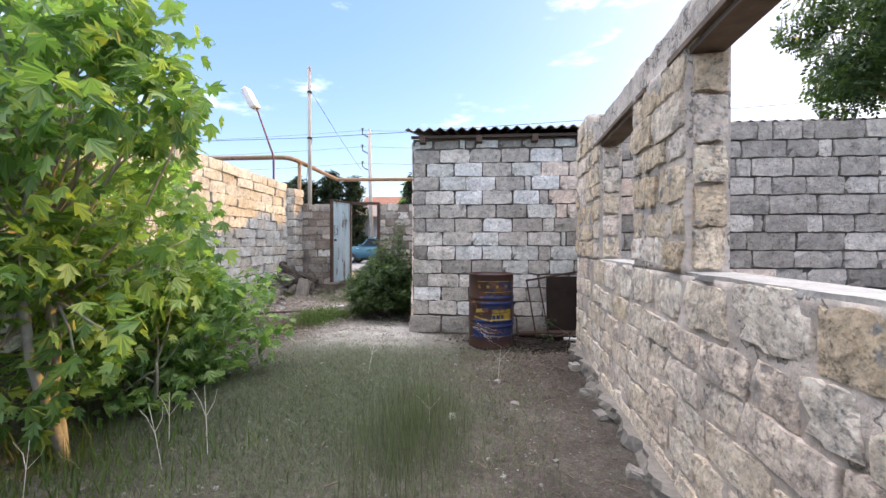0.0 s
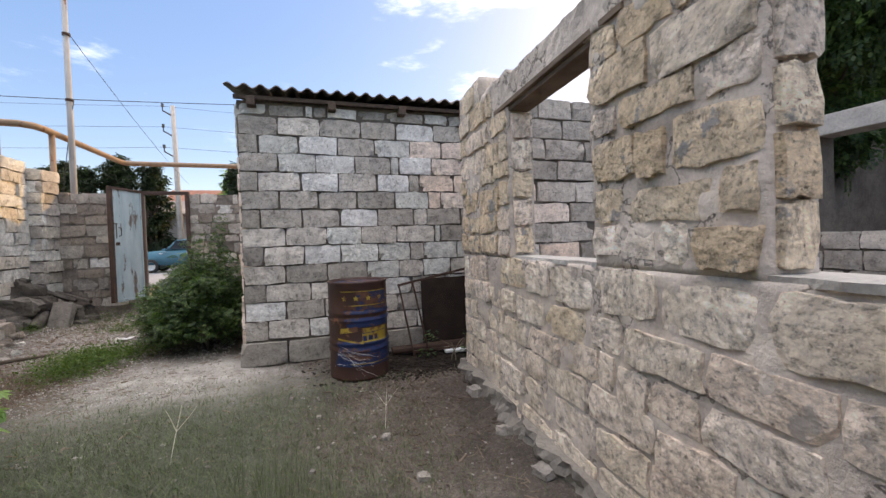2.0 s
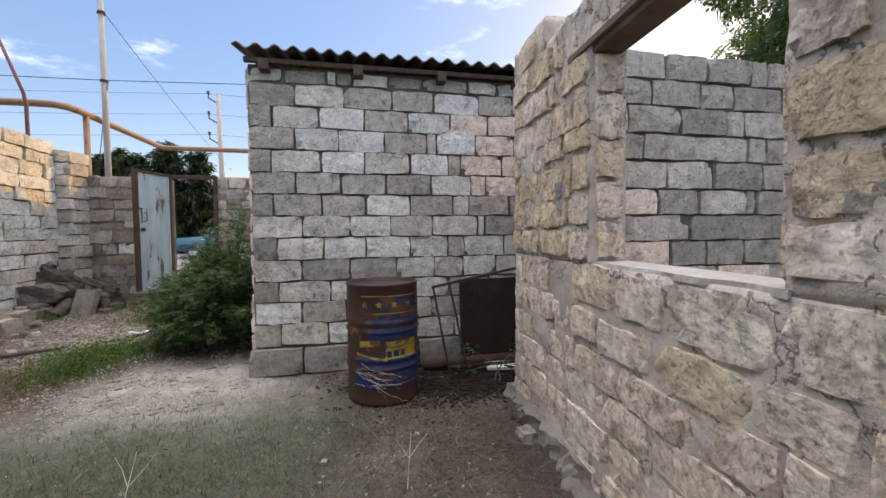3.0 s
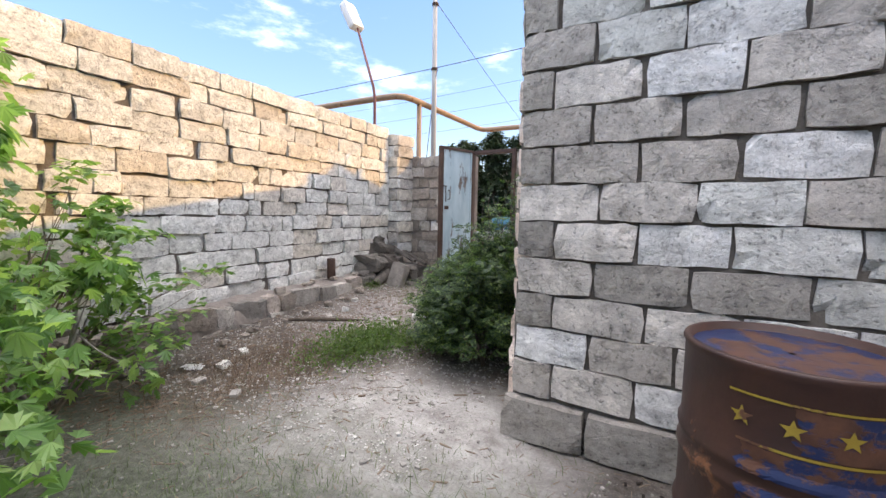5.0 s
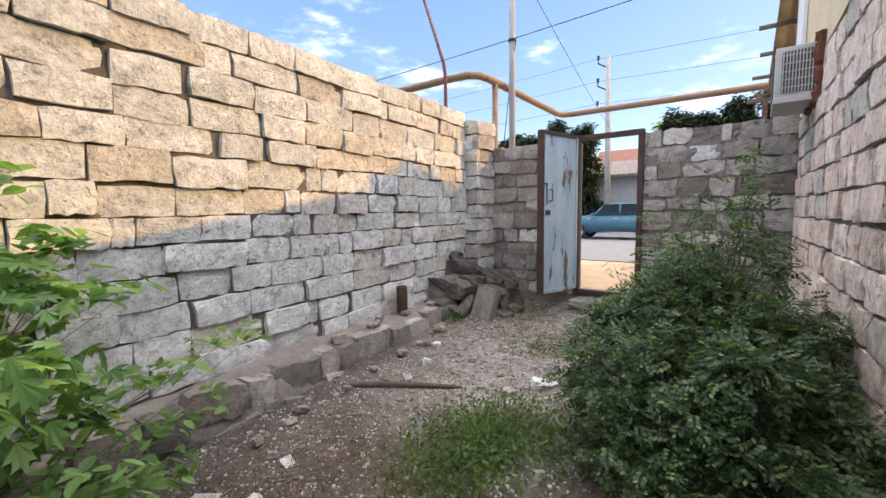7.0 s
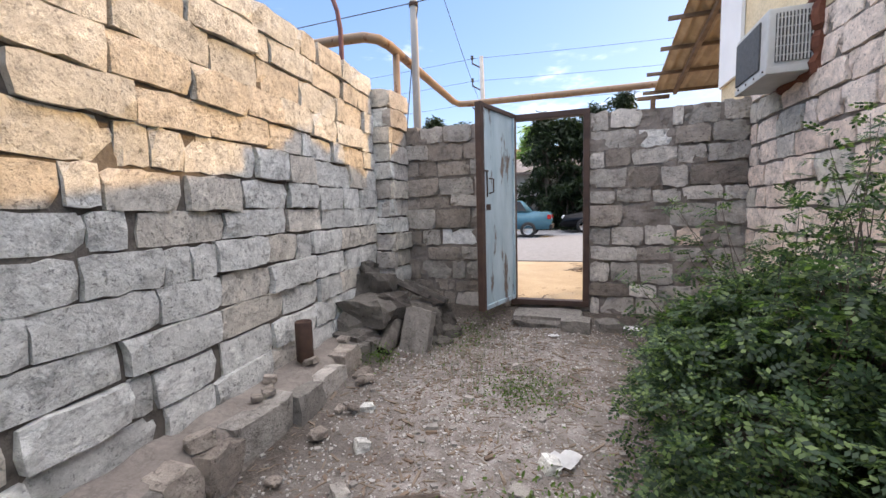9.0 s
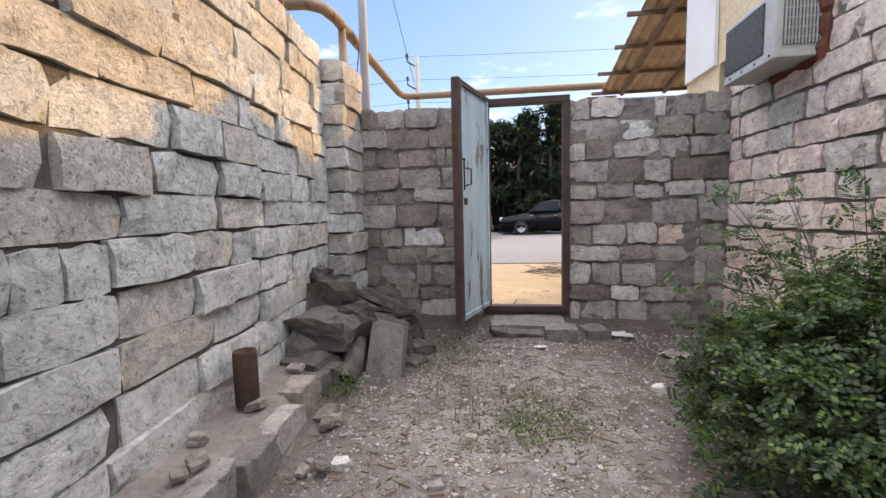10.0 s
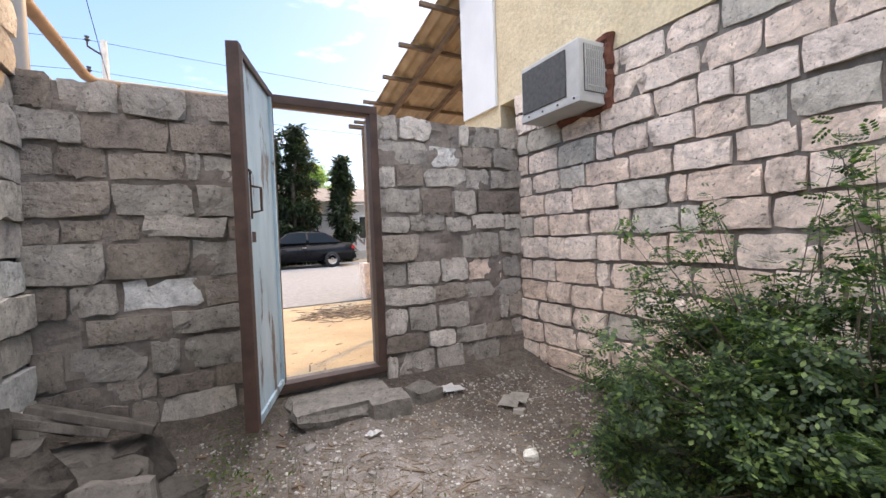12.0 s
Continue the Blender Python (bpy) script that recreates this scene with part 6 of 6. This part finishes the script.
for (w0, w1), (codes, joints) in zip(shed_rows, SHED):
    marks = [0.0, *joints]
    while marks[-1] < 2.9:
        marks.append(marks[-1] + rsh.uniform(0.38, 0.48))
    for k, (a, b) in enumerate(zip(marks, marks[1:])):
        b = min(b, 3.2)
        o = new("brick", rsh.choice(blocks_of(TINTS[codes[k] if k < len(codes) else rsh.choice("gds")], 0.095)))
        o.parent = wall_shed
        o.matrix_basis = (SF @ Matrix.Translation(((a + b) / 2, -0.030 - rsh.uniform(-0.011, 0.011), (w0 + w1) / 2 + rsh.uniform(-0.004, 0.004)))
                          @ pose(0, 0, 0, 0, rsh.uniform(-0.6, 0.6), rsh.uniform(-0.6, 0.6))
                          @ Matrix.Diagonal((b - a - rsh.uniform(0.008, 0.022), 0.15, w1 - w0 - rsh.uniform(0.008, 0.018), 1)))
lay(wall_shed, SF, 0.0, 3.18, [(2.86, 3.0)], pick((STONE_SAND, 2), (STONE_DARK, 1)), 0.12, (0.3, 0.5), 0.02, 0.02, 0.012, seed=32, tilt=1.5)
lay(wall_shed, SF, -0.06, 3.2, [(0.0, 0.275)], pick((STONE_DARK, 1)), 0.07, (0.38, 0.6), 0.012, 0.085, 0.01, 0.2, seed=33)
ST = pick((STONE_PINK, 12), (STONE_WARM, 1))
lay(wall_side, SS, 3.48, 4.34, [(2.80, 2.98)], pick((STONE_SAND, 1)), 0.085, (0.36, 0.50), 0.010, 0.026, 0.010, seed=43, tilt=0.5)
lay(wall_side, SS, 0.0, 4.34, rows_of(0.02, 2.80, 0.197, 4, 0.008), ST, 0.10, (0.28, 0.44), 0.013, 0.026, 0.012, seed=41, tilt=0.9, wander=0.008)

def RT(u, w, rnd):
    return rnd.choices((RUIN_TAN, RUIN_PINK, RUIN_CREAM), (6, 2, 1) if w > 1.24 else (1, 4, 6))[0]


lay(wall_ruin, RW, 0.0, 5.9, rows_of(0.0, 1.22, 0.2, 6, 0.03), RT, 0.15, (0.26, 0.50), 0.018, 0.016, 0.007, tilt=1.2, seed=51, skip=0.04, wander=0.018)
lay(wall_ruin, RW, 0.0, 5.9, rows_of(1.24, 2.36, 0.2, 7, 0.03), RT, 0.16, (0.26, 0.46), 0.020, 0.020, 0.012, tilt=1.8, seed=52, skip=0.06, wander=0.018,
     holes=[(1.21, 2.25, 1, 3), (3.10, 4.75, 1, 3)])
lay(wall_ruin, RW, 0.0, 0.9, rows_of(2.36, 2.80, 0.2, 7, 0.03), RT, 0.15, (0.24, 0.46), 0.02, 0.018, 0.016, tilt=2.5, seed=53, holes=[(0.62, 1, 2.5, 3)])
# reveals of the openings
for u, sgn, w1 in ((1.21, 1, 2.30), (3.10, 1, 2.30), (2.25, -1, 2.30), (4.75, -1, 2.30)):
    place = RW @ Matrix.Translation((u, 0.0, 0)) @ pose(0, 0, 0, 0, 0, 90 if sgn > 0 else -90)
    a, b = (0.02, T - 0.02) if sgn > 0 else (-T + 0.02, -0.02)
    lay(wall_ruin, place, a, b, rows_of(1.25, w1, 0.2, 9, 0.02), RT, 0.12, (0.38, 0.5), 0.012, 0.034, 0.010, 0.12, 1.5, seed=int(u * 100))
NT = pick((STONE_GREY, 6), (STONE_DARK, 4), (STONE_PINK, 1))
lay(wall_rn, RN, 0.0, 3.78, rows_of(0.7, 2.74, 0.2, 6, 0.01), NT, 0.09, (0.3, 0.52), 0.010, 0.028, 0.012, seed=61, tilt=0.8)
lay(wall_re, RE, 0.0, 5.0, rows_of(0.7, 2.4, 0.2, 6, 0.01), NT, 0.09, (0.3, 0.52), 0.010, 0.028, 0.012, seed=62, tilt=0.8, holes=[(0.45, 2.2, 1.3, 3)])
lay(wall_ree, REE, 0.0, 5.0, rows_of(0.9, 2.74, 0.2, 6, 0.01), NT, 0.09, (0.3, 0.52), 0.010, 0.028, 0.012, seed=63, tilt=0.8)
